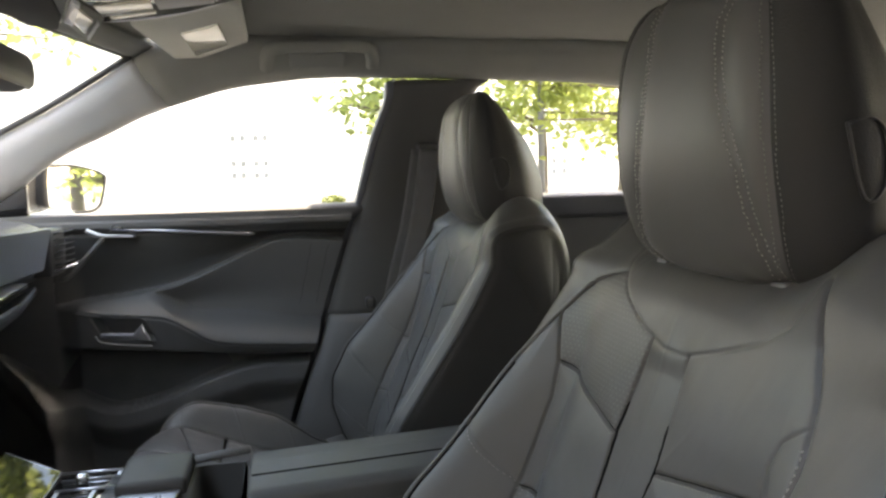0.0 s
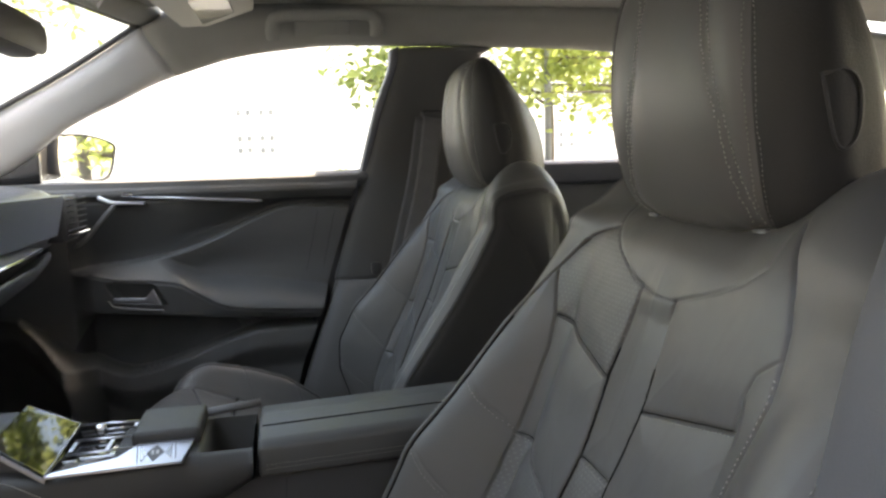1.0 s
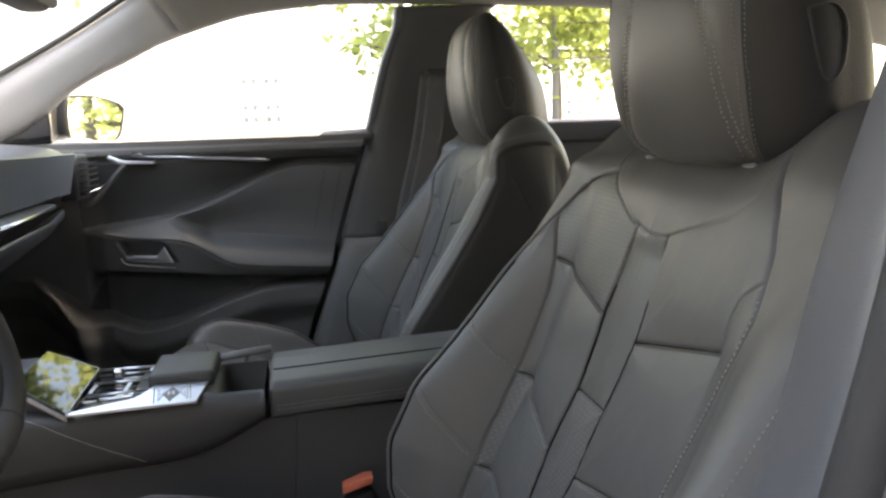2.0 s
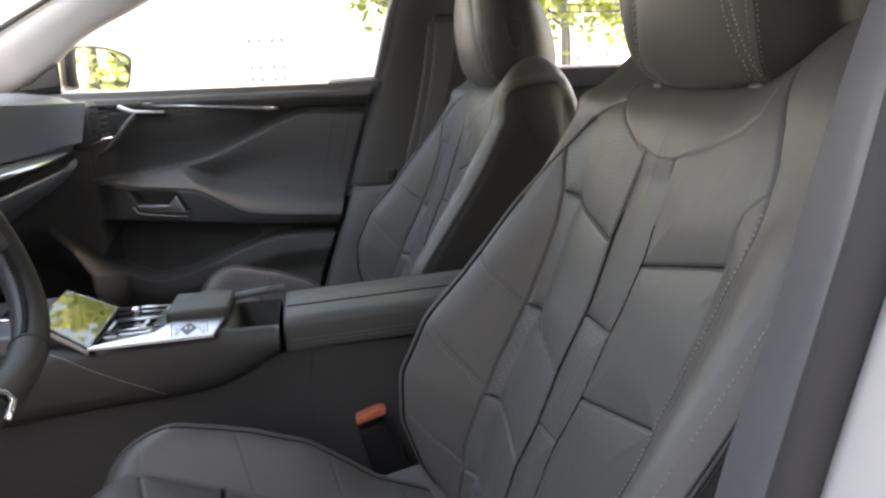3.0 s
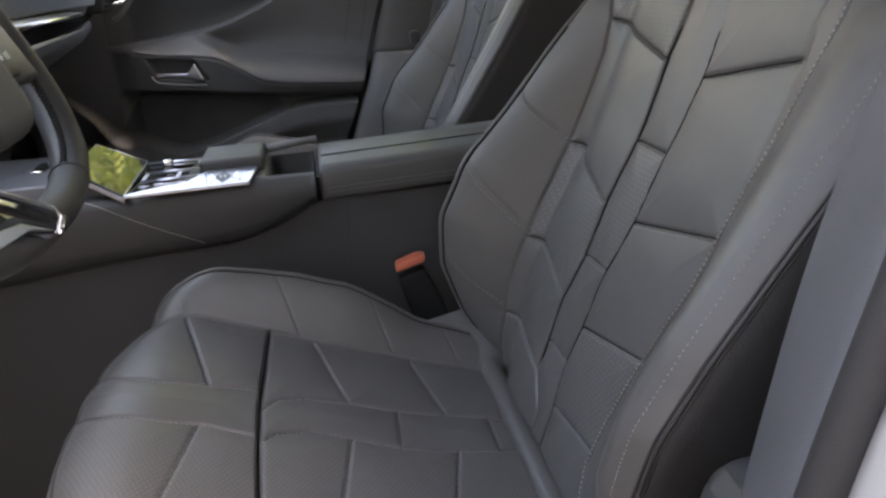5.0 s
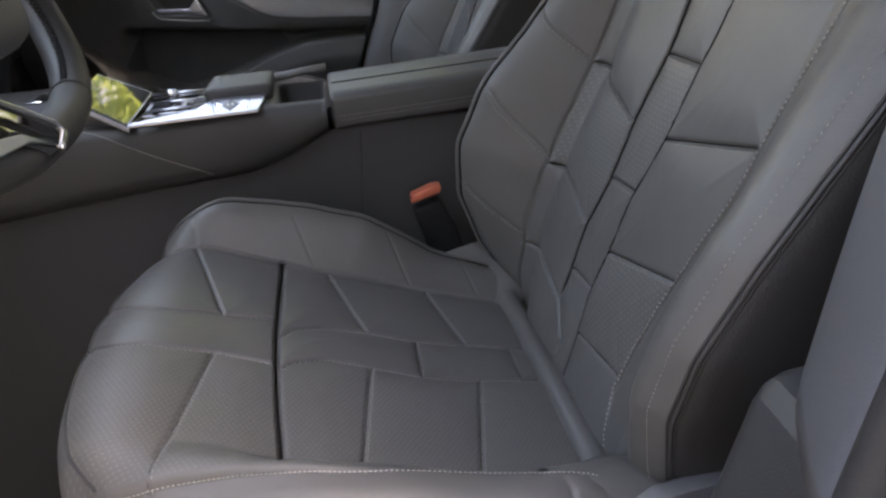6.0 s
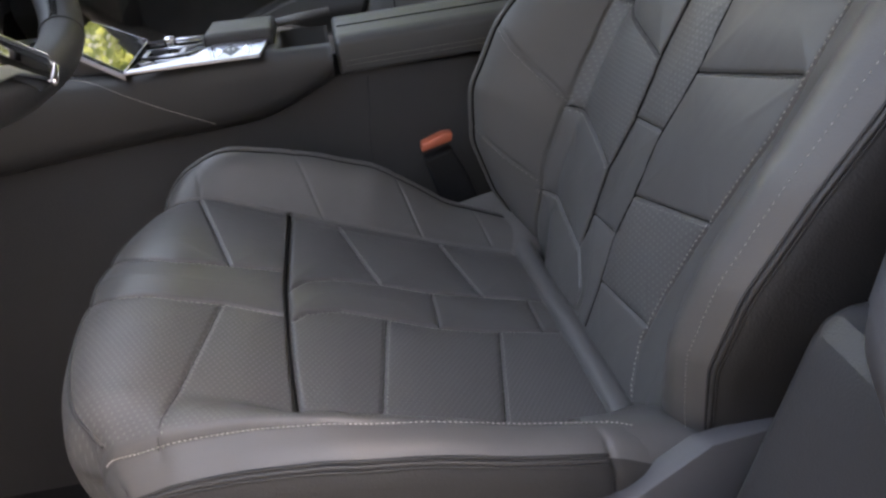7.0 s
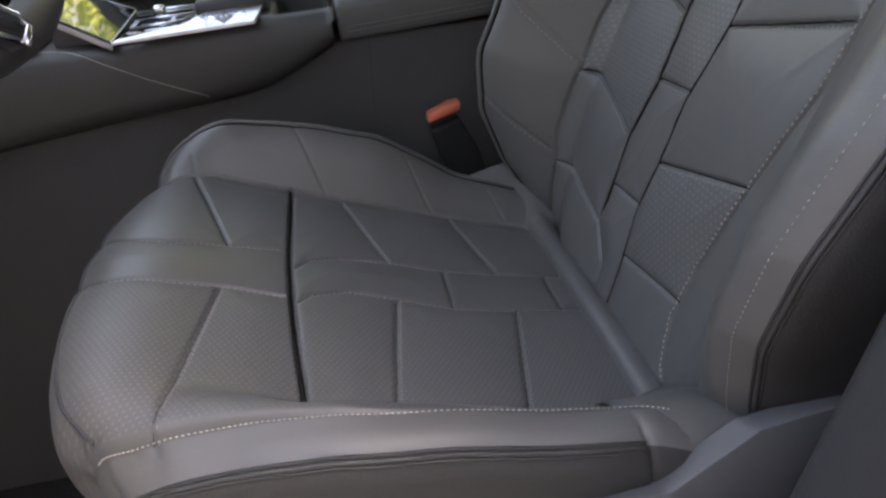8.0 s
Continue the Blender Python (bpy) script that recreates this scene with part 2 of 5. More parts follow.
def spline(pts, n):
    """A smooth curve through pts, at n even steps of length."""
    p = np.array(pts, float)
    e = np.vstack([2 * p[0] - p[1], p, 2 * p[-1] - p[-2]])
    out = []
    for i in range(1, len(e) - 2):
        t = np.linspace(0, 1, 24, endpoint=False)[:, None]
        a, b, c, d = e[i - 1], e[i], e[i + 1], e[i + 2]
        out.append(0.5 * (2 * b + (c - a) * t + (2 * a - 5 * b + 4 * c - d) * t ** 2 + (3 * b - a - 3 * c + d) * t ** 3))
    q = np.vstack(out + [p[-1:]])
    s = np.concatenate([[0], np.cumsum(np.linalg.norm(np.diff(q, axis=0), axis=1))])
    w = np.linspace(0, s[-1], n)
    return np.stack([np.interp(w, s, q[:, k]) for k in range(p.shape[1])], 1)


def smooth(a, b, x):
    t = np.clip((x - a) / (b - a), 0, 1)
    return t * t * (3 - 2 * t)


def padded(line, edge, inset, lift, out, bulge, depth, middle, nu, radius=0.022, outward=None, core=None):
    """A padded shell along a line (x, z): half-width edge, padding that rises by lift (inner side) and out (outer side) from inset to the edge, sides of the given depth.
    Gives the points (n, m, 3) and the across coordinate (n, m)."""
    n = len(line)
    tan = np.gradient(line, axis=0)
    tan /= np.linalg.norm(tan, axis=1)[:, None]
    nor = np.stack([-tan[:, 1], tan[:, 0]], 1)
    front = np.linspace(-1, 1, nu)
    k = 5
    corner = np.linspace(0, 1, k + 1)[1:]
    side = np.linspace(0, 1, 9)[1:]
    pts = np.zeros((n, nu + 2 * (k + 8), 3))
    for i in range(n):
        E, I, F, B = edge[i], inset[i], lift[i], bulge[i]
        flat = E - radius
        y = front * flat
        G = np.where(y > 0, F, out[i])
        h = G * smooth(I, flat, np.abs(y)) + B * (1 - (y / I) ** 2) * (np.abs(y) < I)
        y1 = flat + radius * np.sin(corner * math.pi / 2)
        h1 = -radius * (1 - np.cos(corner * math.pi / 2))
        y2 = np.full(8, E)
        h2 = -radius - side * depth[i]
        Y = np.concatenate([-y2[::-1], -y1[::-1], y, y1, y2]) + middle[i]
        H = np.concatenate([out[i] + h2[::-1], out[i] + h1[::-1], h, F + h1, F + h2])
        up = np.where(Y > middle[i], outward[1][i] * smooth(0.10, 0.225, Y - middle[i]), 0.85 * outward[0][i] * smooth(0.055, 0.135, middle[i] - Y) * (1 - 0.95 * smooth(0.125, 0.215, middle[i] - Y))) if outward is not None else 0
        pts[i, :, 0] = line[i, 0] + nor[i, 0] * H
        pts[i, :, 1] = Y
        pts[i, :, 2] = line[i, 1] + nor[i, 1] * H + up
        if core is not None and core[2][i] > 0:
            w = core[2][i]
            for rim, cols, at in ((8, range(8), 1 - (np.arange(8) / 8)), (-9, range(-8, 0), np.arange(1, 9) / 8)):
                hub = np.array((core[0], middle[i] + math.copysign(0.226, pts[i, rim, 1] - middle[i]), core[1]))
                for c, t in zip(cols, at):
                    pts[i, c] = pts[i, c] * (1 - w) + (pts[i, rim] + (hub - pts[i, rim]) * t) * w
    return pts


# crest lines of the inner and the outer bolster: heights, forward places, sideways places
INNER_CREST = ([0.57, 0.62, 0.677, 0.735, 0.792, 0.85, 0.907, 0.965, 1.022, 1.08], [0.030, 0.002, -0.035, -0.057, -0.054, -0.023, 0.033, 0.078, 0.122, 0.158], [0.205, 0.232, 0.246, 0.250, 0.251, 0.252, 0.253, 0.250, 0.244, 0.235])
OUTER_CREST = ([0.57, 0.632, 0.685, 0.738, 0.79, 0.843, 0.895, 0.948, 1.0, 1.06], [0.034, 0.012, -0.004, -0.013, -0.006, 0.020, 0.054, 0.089, 0.119, 0.148], [-0.150, -0.166, -0.181, -0.195, -0.208, -0.214, -0.216, -0.218, -0.222, -0.228])


def back_shell(nu=130, ns=170):
    line = spline([(-0.034, 0.545), (-0.014, 0.60), (0.010, 0.67), (0.038, 0.746), (0.077, 0.85), (0.117, 0.955), (0.147, 1.052), (0.165, 1.09),
                   (0.192, 1.110), (0.225, 1.115), (0.254, 1.10), (0.272, 1.06), (0.276, 1.0)], ns)
    z = line[:, 1] + np.linspace(0, 0.001, ns)
    s = np.arange(ns) / (ns - 1)
    up = np.interp(s, [0, 0.088, 0.185, 0.272, 0.378, 0.448, 0.562, 0.703, 0.773, 0.879, 1], [0.56, 0.6, 0.67, 0.73, 0.8, 0.85, 0.93, 1.03, 1.08, 1.16, 1.26])
    lift = np.interp(up, [0.56, 0.6, 0.67, 0.73, 0.8, 0.85, 0.93, 1.03, 1.1, 1.2], [0.03, 0.038, 0.066, 0.092, 0.106, 0.100, 0.064, 0.013, 0.004, 0])
    edge = np.interp(up, [0.56, 0.65, 0.8, 1.0, 1.06, 1.10, 1.13, 1.16, 1.26], [0.225, 0.24, 0.25, 0.248, 0.238, 0.226, 0.214, 0.204, 0.20])
    inset = np.interp(up, [0.56, 0.8, 1.0, 1.1, 1.2], [0.155, 0.165, 0.16, 0.15, 0.14])
    bulge = np.interp(up, [0.56, 0.75, 1.0, 1.1], [0.0, 0.002, 0.001, 0.0])
    depth = np.interp(up, [0.56, 0.8, 1.0, 1.08, 1.16, 1.26], [0.13, 0.15, 0.11, 0.06, 0.03, 0.02])
    middle = np.interp(up, [0.56, 0.85, 1.05, 1.2], [0.022, 0.02, 0.0, 0.0])
    outward = 0.042 * smooth(1.0, 1.12, up)
    inner_rise = 0.040 * smooth(1.085, 1.125, up) - 0.010 * np.exp(-((up - 1.07) / 0.03) ** 2)
    for _ in range(30):
        lift[1:-1] = (lift[:-2] + lift[1:-1] * 2 + lift[2:]) / 4
        edge[1:-1] = (edge[:-2] + edge[1:-1] * 2 + edge[2:]) / 4
    low = smooth(0.84, 0.68, up)
    pts = padded(line, edge, inset, lift, lift * (0.45 + 0.15 * low), bulge, depth, middle, nu, outward=(outward, inner_rise), core=(0.232, 0.99, smooth(0.96, 1.05, up)))
    # the two bolsters: their crests swell at elbow height and curl in towards the cushion
    for sign, rim, zs, xs, ys in ((1, nu + 12, INNER_CREST[0], INNER_CREST[1], INNER_CREST[2]), (-1, 10, OUTER_CREST[0], OUTER_CREST[1], OUTER_CREST[2])):
        z = pts[:, rim, 2]
        fade = smooth(1.12, 1.05, up)
        dx = (np.interp(z, zs, xs) - pts[:, rim, 0]) * fade
        dy = (np.interp(z, zs, ys) - pts[:, rim, 1]) * fade
        for _ in range(25):
            dx[1:-1] = (dx[:-2] + 2 * dx[1:-1] + dx[2:]) / 4
            dy[1:-1] = (dy[:-2] + 2 * dy[1:-1] + dy[2:]) / 4
        off = np.clip(sign * (pts[:, :, 1] - middle[:, None]) / edge[:, None], 0, 1)
        w = smooth(0.5, 1.0, off)
        pts[:, :, 0] += dx[:, None] * w
        pts[:, :, 1] += dy[:, None] * w
        if sign < 0:
            puff = np.sin(math.pi * np.clip((off - 0.50) / 0.46, 0, 1)) * smooth(1.04, 0.94, up)[:, None]
            pts[:, :, 0] -= 0.013 * puff
            pts[:, :, 1] += 0.006 * puff
    return pts


def cushion_shell(nu=130, ns=150):
    line = spline([(-0.345, 0.55), (-0.384, 0.60), (-0.409, 0.655), (-0.411, 0.70), (-0.393, 0.729), (-0.355, 0.7320), (-0.30, 0.712), (-0.2, 0.674), (-0.1, 0.636),
                   (0.0, 0.602), (0.05, 0.588)], ns)
    x = line[:, 0]
    top = np.arange(ns) > np.argmin(x)
    xx = np.where(top, x, -0.5)
    out = np.interp(xx, [-0.44, -0.40, -0.37, -0.34, -0.30, -0.25, -0.195, -0.141, -0.08, -0.02, 0.05], [-0.016, -0.016, -0.012, 0.002, 0.022, 0.038, 0.046, 0.049, 0.059, 0.050, 0.034])
    lift = np.interp(xx, [-0.44, -0.40, -0.385, -0.36, -0.315, -0.25, -0.195, -0.141, -0.11, -0.08, -0.02, 0.05], [0.0, 0.010, 0.019, 0.031, 0.041, 0.053, 0.057, 0.043, 0.032, 0.030, 0.026, 0.02])
    edge = np.interp(xx, [-0.5, -0.43, -0.40, -0.36, -0.3, -0.05, 0.05], [0.19, 0.198, 0.206, 0.217, 0.223, 0.224, 0.215])
    inset = np.interp(xx, [-0.43, 0.05], [0.15, 0.155])
    bulge = np.interp(xx, [-0.43, -0.3, -0.1, 0.05], [0.006, 0.006, 0.0, 0.0])
    depth = np.interp(xx, [-0.43, -0.3, -0.2, -0.1, 0.05], [0.16, 0.15, 0.10, 0.034, 0.03])
    depth = np.where(top, depth, 0.045)
    middle = np.full(ns, 0.032)
    for _ in range(36):
        for a in (lift, out, edge):
            a[1:-1] = (a[:-2] + a[1:-1] * 2 + a[2:]) / 4
    pts = padded(line, edge, inset, lift, out, bulge, depth, middle, nu)
    front = np.where(top, smooth(-0.20, -0.41, x), 1.0)
    corner = np.clip(np.abs(pts[:, :, 1] - 0.032) / 0.2, 0, 1) ** 2.6
    pts[:, :, 0] += np.where(pts[:, :, 1] > 0.032, 0.044, 0.034) * front[:, None] * corner
    pts[:, :, 1] += 0.007 * smooth(-0.22, -0.33, x)[:, None] * smooth(-0.04, -0.15, pts[:, :, 1])
    return pts


def rest_shell(nu=96, ns=70):
    """The headrest: level rounded sections from bottom to top."""
    rows = [(1.107, 0.20, 0.240, 0.084), (1.109, 0.178, 0.272, 0.106), (1.117, 0.163, 0.290, 0.119), (1.133, 0.151, 0.300, 0.128), (1.163, 0.142, 0.300, 0.133),
            (1.20, 0.137, 0.292, 0.134), (1.24, 0.138, 0.273, 0.132), (1.28, 0.144, 0.242, 0.124), (1.303, 0.152, 0.220, 0.112), (1.318, 0.163, 0.200, 0.092),
            (1.3235, 0.174, 0.188, 0.055), (1.324, 0.177, 0.183, 0.01)]
    rows = spline(rows, ns)
    a = np.linspace(-math.pi, math.pi, nu)
    c, s = np.cos(a), np.sin(a)
    k = 2 / 3.0
    pts = np.zeros((ns, nu, 3))
    for i, (z, xf, xr, w) in enumerate(rows):
        pts[i, :, 0] = (xf + xr) / 2 - (xr - xf) / 2 * np.sign(c) * np.abs(c) ** k
        taper = 1 - 0.60 * smooth(-0.25, 1.0, -c)
        pts[i, :, 1] = 0.018 + w * np.sign(s) * np.abs(s) ** k * taper
        pts[i, :, 2] = z
    return pts


# ---- seats ----
BACK_SEAMS = [
    [(0.221, 1.045), (0.210, 1.02), (0.203, 1.0), (0.200, 0.967), (0.202, 0.931), (0.205, 0.877), (0.203, 0.823), (0.201, 0.777), (0.202, 0.726), (0.201, 0.673), (0.207, 0.627), (0.215, 0.56)],
    [(0.160, 1.12), (0.142, 1.097), (0.107, 1.077), (0.062, 1.057), (0.029, 1.050), (0.0, 1.050), (-0.039, 1.061), (-0.081, 1.076), (-0.1, 1.089), (-0.104, 1.12)],
    [(0.049, 1.053), (0.056, 1.017), (0.066, 0.976), (0.068, 0.903), (0.079, 0.848), (0.082, 0.79), (0.096, 0.742), (0.095, 0.703), (0.094, 0.667), (0.064, 0.641), (0.061, 0.56)],
    [(-0.004, 1.05), (-0.003, 1.012), (-0.003, 0.966), (0.009, 0.903), (0.013, 0.848), (0.031, 0.79), (0.033, 0.742), (0.039, 0.703), (0.033, 0.66), (0.031, 0.56)],
    [(0.203, 1.0), (0.068, 0.973)], [(0.205, 0.875), (0.080, 0.844)], [(0.201, 0.774), (0.096, 0.745)], [(0.203, 0.685), (0.094, 0.667)],
    [(-0.003, 0.966), (-0.112, 0.99)], [(0.013, 0.846), (-0.099, 0.869)], [(0.034, 0.742), (-0.078, 0.765)],
    [(0.034, 0.664), (-0.058, 0.673)], [(0.068, 0.903), (0.009, 0.903)], [(0.082, 0.793), (0.030, 0.796)], [(0.095, 0.700), (0.039, 0.703)],
    [(-0.108, 1.12), (-0.118, 1.1), (-0.127, 1.085), (-0.136, 1.058), (-0.139, 1.038), (-0.142, 1.018), (-0.139, 1.0), (-0.130, 0.970), (-0.119, 0.930), (-0.108, 0.896), (-0.099, 0.832), (-0.078, 0.765), (-0.061, 0.70), (-0.058, 0.66), (-0.070, 0.625), (-0.09, 0.60), (-0.10, 0.56)],
    [(0.250, 0.931), (0.205, 0.876)], [(0.248, 0.853), (0.240, 0.845), (0.201, 0.778)], [(0.246, 0.754), (0.240, 0.746), (0.203, 0.693)],
    [(0.249, 1.0), (0.236, 1.026), (0.222, 1.047), (0.206, 1.067), (0.186, 1.082), (0.165, 1.090), (0.143, 1.094)],
    [(-0.112, 0.99), (-0.114, 1.011), (-0.121, 1.028), (-0.137, 1.041)],
]
SEAT_SEAMS = [
    [(-0.44, 0.165), (-0.39, 0.186), (-0.344, 0.188), (-0.26, 0.191), (-0.116, 0.194), (0.06, 0.2)],
    [(-0.44, 0.085), (-0.404, 0.075), (-0.377, 0.059), (-0.347, 0.052), (-0.309, 0.059), (-0.263, 0.068)],
    [(-0.44, 0.02), (-0.406, 0.012), (-0.384, -0.001), (-0.338, -0.007), (-0.303, -0.002), (-0.262, -0.006)],
    [(-0.344, 0.188), (-0.307, 0.06)], [(-0.308, -0.004), (-0.330, -0.160)],
    [(-0.261, 0.036), (-0.249, 0.056), (-0.225, 0.07), (-0.184, 0.076), (-0.142, 0.079), (-0.089, 0.09), (0.06, 0.11)],
    [(-0.257, -0.01), (-0.249, 0.002), (-0.221, 0.016), (-0.186, 0.016), (-0.144, 0.018), (-0.085, 0.03), (0.06, 0.06)],
    [(-0.217, 0.189), (-0.186, 0.076)], [(-0.115, 0.194), (-0.09, 0.089)], [(-0.14, 0.077), (-0.142, 0.019)], [(-0.046, 0.093), (-0.046, 0.037)],
    [(-0.186, 0.015), (-0.206, -0.152)], [(-0.089, 0.028), (-0.123, -0.144)],
    [(-0.345, 0.225), (-0.343, 0.188)], [(-0.256, 0.24), (-0.23, 0.193)], [(-0.156, 0.24), (-0.13, 0.194)], [(-0.074, 0.24), (-0.056, 0.2)],
    [(-0.075, -0.165), (-0.055, -0.24)],
]
SEAT_GAP = [[(-0.262, 0.19), (-0.263, 0.042), (-0.259, -0.055), (-0.251, -0.154)]]


def normals_of(P):
    n = np.cross(np.gradient(P, axis=1), np.gradient(P, axis=0))
    return n / (np.linalg.norm(n, axis=2)[:, :, None] + 1e-12)


def along(d, P):
    """Turns a distance seen in a plane into one along the shell."""
    n, m, _ = P.shape
    q = d.reshape(n, m)
    a = np.gradient(q, axis=0) / (np.linalg.norm(np.gradient(P, axis=0), axis=2) + 1e-9)
    b = np.gradient(q, axis=1) / (np.linalg.norm(np.gradient(P, axis=1), axis=2) + 1e-9)
    k = np.sqrt(a * a + b * b)
    for _ in range(3):
        k[1:-1, 1:-1] = (k[:-2, 1:-1] + k[2:, 1:-1] + k[1:-1, :-2] + k[1:-1, 2:]) / 4
    return (q / np.clip(k, 0.35, 1.0)).reshape(-1)


def quilt(P, axes, seams, gap, sign, faint=(), calm=None, deep=1.0):
    """Presses the seams into a padded shell and puffs the leather between them. Gives the new points and the distance to the seams."""
    n, m, _ = P.shape
    N = normals_of(P) * sign
    flat = P[:, :, axes].reshape(-1, 2)
    d = dist_to(flat, seams)
    g = dist_to(flat, gap) if gap else np.full(len(flat), 9.0)
    near = np.minimum(d, g)
    main = dist_to(flat, [q for i, q in enumerate(seams) if i not in faint])
    main, d, g = along(main, P), along(d, P), along(g, P)
    strong = np.minimum(main, g)
    if calm is not None:
        c = dist_to(flat, [calm])
        k = 1 - smooth(0.002, 0.016, c)
        main = np.where(c < 0.016, main + 0.01 * k, main)
        g = g + 0.03 * k
        d = np.where(c < 0.016, d + 0.01 * k, d)
    h = 0.0014 * (1 - np.exp(-strong / 0.004)) + 0.0018 * (1 - np.exp(-(strong / 0.02) ** 2)) - 0.0026 * deep * np.exp(-(main / 0.0017) ** 2) - 0.0010 * np.exp(-(d / 0.0016) ** 2) - 0.009 * np.exp(-(g / 0.0020) ** 2)
    rng = np.array([noise.noise(Vector(p) * 18) * 0.0011 + noise.noise(Vector(p) * 60) * 0.00022 + noise.noise(Vector((p[0] * 60, p[1] * 130 + p[2] * 50, p[2] * 24))) * 0.00008 for p in P.reshape(-1, 3)])
    h = h + rng
    return P + N * h.reshape(n, m, 1), near.reshape(n, m), N


def sink_strip(P, sign, axes, low, high, span, depth):
    """Lowers the woven strip between two seams, so that the panels beside it overlap it."""
    N = normals_of(P) * sign
    a, b = (0, 1) if axes == (1, 2) else (1, 0)
    along_, cross = P[:, :, axes[b]], P[:, :, axes[a]]
    order = lambda q: sorted([(p[b], p[a]) for p in q])
    lo = np.interp(along_, *zip(*order(low)))
    hi = np.interp(along_, *zip(*order(high)))
    w = smooth(-0.0008, 0.0022, cross - lo) * smooth(-0.0008, 0.0022, hi - cross)
    w = w * smooth(span[0] - 0.02, span[0], along_) * smooth(span[1] + 0.02, span[1], along_)
    return P - N * (depth * w)[:, :, None]


def split_panels(near):
    """Numbers the patches of faces that the seams part."""
    f = np.minimum(np.minimum(near[:-1, :-1], near[1:, :-1]), np.minimum(near[:-1, 1:], near[1:, 1:]))
    free = f > 0.0012
    lab = np.full(f.shape, -1)
    count = 0
    sizes = []
    for i in range(f.shape[0]):
        for j in range(f.shape[1]):
            if free[i, j] and lab[i, j] < 0:
                stack, size = [(i, j)], 0
                lab[i, j] = count
                while stack:
                    a, b = stack.pop()
                    size += 1
                    for c, e in ((a + 1, b), (a - 1, b), (a, b + 1), (a, b - 1)):
                        if 0 <= c < f.shape[0] and 0 <= e < f.shape[1] and free[c, e] and lab[c, e] < 0:
                            lab[c, e] = count
                            stack.append((c, e))
                sizes.append(size)
                count += 1
    for k, s in enumerate(sizes):
        if s < 220:
            lab[lab == k] = -1
    while (lab < 0).any():
        grown = lab.copy()
        for dx, dy in ((1, 0), (-1, 0), (0, 1), (0, -1)):
            pad = np.pad(lab, 1, constant_values=-1)
            sh = pad[1 + dx:1 + dx + lab.shape[0], 1 + dy:1 + dy + lab.shape[1]]
            grown = np.where((grown < 0) & (sh >= 0), sh, grown)
        lab = grown
    return lab


def panels(name, P, N, lab, pick, parent):
    """One mesh for each leather panel; the normals of the whole shell keep the joins smooth."""
    n, m, _ = P.shape
    M = normals_of(P)
    M *= np.sign((M * N).sum(2))[:, :, None]
    flip = np.einsum("ijk,ijk->ij", np.cross(np.gradient(P, axis=1), np.gradient(P, axis=0)), N).mean() > 0
    for k in np.unique(lab):
        where = np.argwhere(lab == k)
        index, verts, faces = {}, [], []
        for i, j in where:
            q = [(i, j), (i, j + 1), (i + 1, j + 1), (i + 1, j)]
            face = []
            for c in q:
                if c not in index:
                    index[c] = len(verts)
                    verts.append(P[c])
                face.append(index[c])
            faces.append(face if flip else face[::-1])
        mid = np.mean(verts, axis=0)
        ob = sheet(name, verts, faces, pick(mid, where[:, 1].mean()), parent)
        ob.data.normals_split_custom_set_from_vertices([tuple(M[c]) for c in index])


def on_shell(P, N, axes, line, step, lift, region=None):
    """Points every step metres along a line drawn on a shell."""
    q = np.array(line, float)
    s = np.concatenate([[0], np.cumsum(np.linalg.norm(np.diff(q, axis=0), axis=1))])
    w = np.arange(0, s[-1], step)
    pts = np.stack([np.interp(w, s, q[:, k]) for k in range(2)], 1)
    flat = P[:, :, axes].reshape(-1, 2)
    ok = np.ones(len(flat), bool) if region is None else region.reshape(-1)
    lo, hi = pts.min(0) - 0.008, pts.max(0) + 0.008
    ok = ok & (flat >= lo).all(1) & (flat <= hi).all(1)
    idx = np.argwhere(ok)[:, 0]
    out = []
    for p in pts:
        d = np.linalg.norm(flat[idx] - p, axis=1)
        o = np.argpartition(d, 4)[:4]
        o = o[np.argsort(d[o])]
        wgt = 1 / (d[o] + 1e-4)
        wgt /= wgt.sum()
        b = idx[o]
        out.append((P.reshape(-1, 3)[b] * wgt[:, None]).sum(0) + N.reshape(-1, 3)[b[0]] * lift)
    return np.array(out)


def stitches(name, runs, mat, parent, length=0.0028, r=0.0007):
    """A run of small thread stitches along each row of points."""
    verts, faces = [], []
    for run in runs:
        if len(run) < 2:
            continue
        tan = np.gradient(run, axis=0)
        tan /= np.linalg.norm(tan, axis=1)[:, None] + 1e-9
        for p, t in zip(run, tan):
            a = np.cross(t, (0.3, 0.5, 0.81))
            a /= np.linalg.norm(a)
            b = np.cross(t, a)
            k = len(verts)
            verts += [p - t * length / 2, p + a * r, p + b * r, p - a * r, p - b * r, p + t * length / 2]
            for e in range(4):
                faces += [(k, k + 1 + e, k + 1 + (e + 1) % 4), (k + 5, k + 1 + (e + 1) % 4, k + 1 + e)]
    return tagged(sheet(name, verts, faces, mat, parent), kind="stuff")


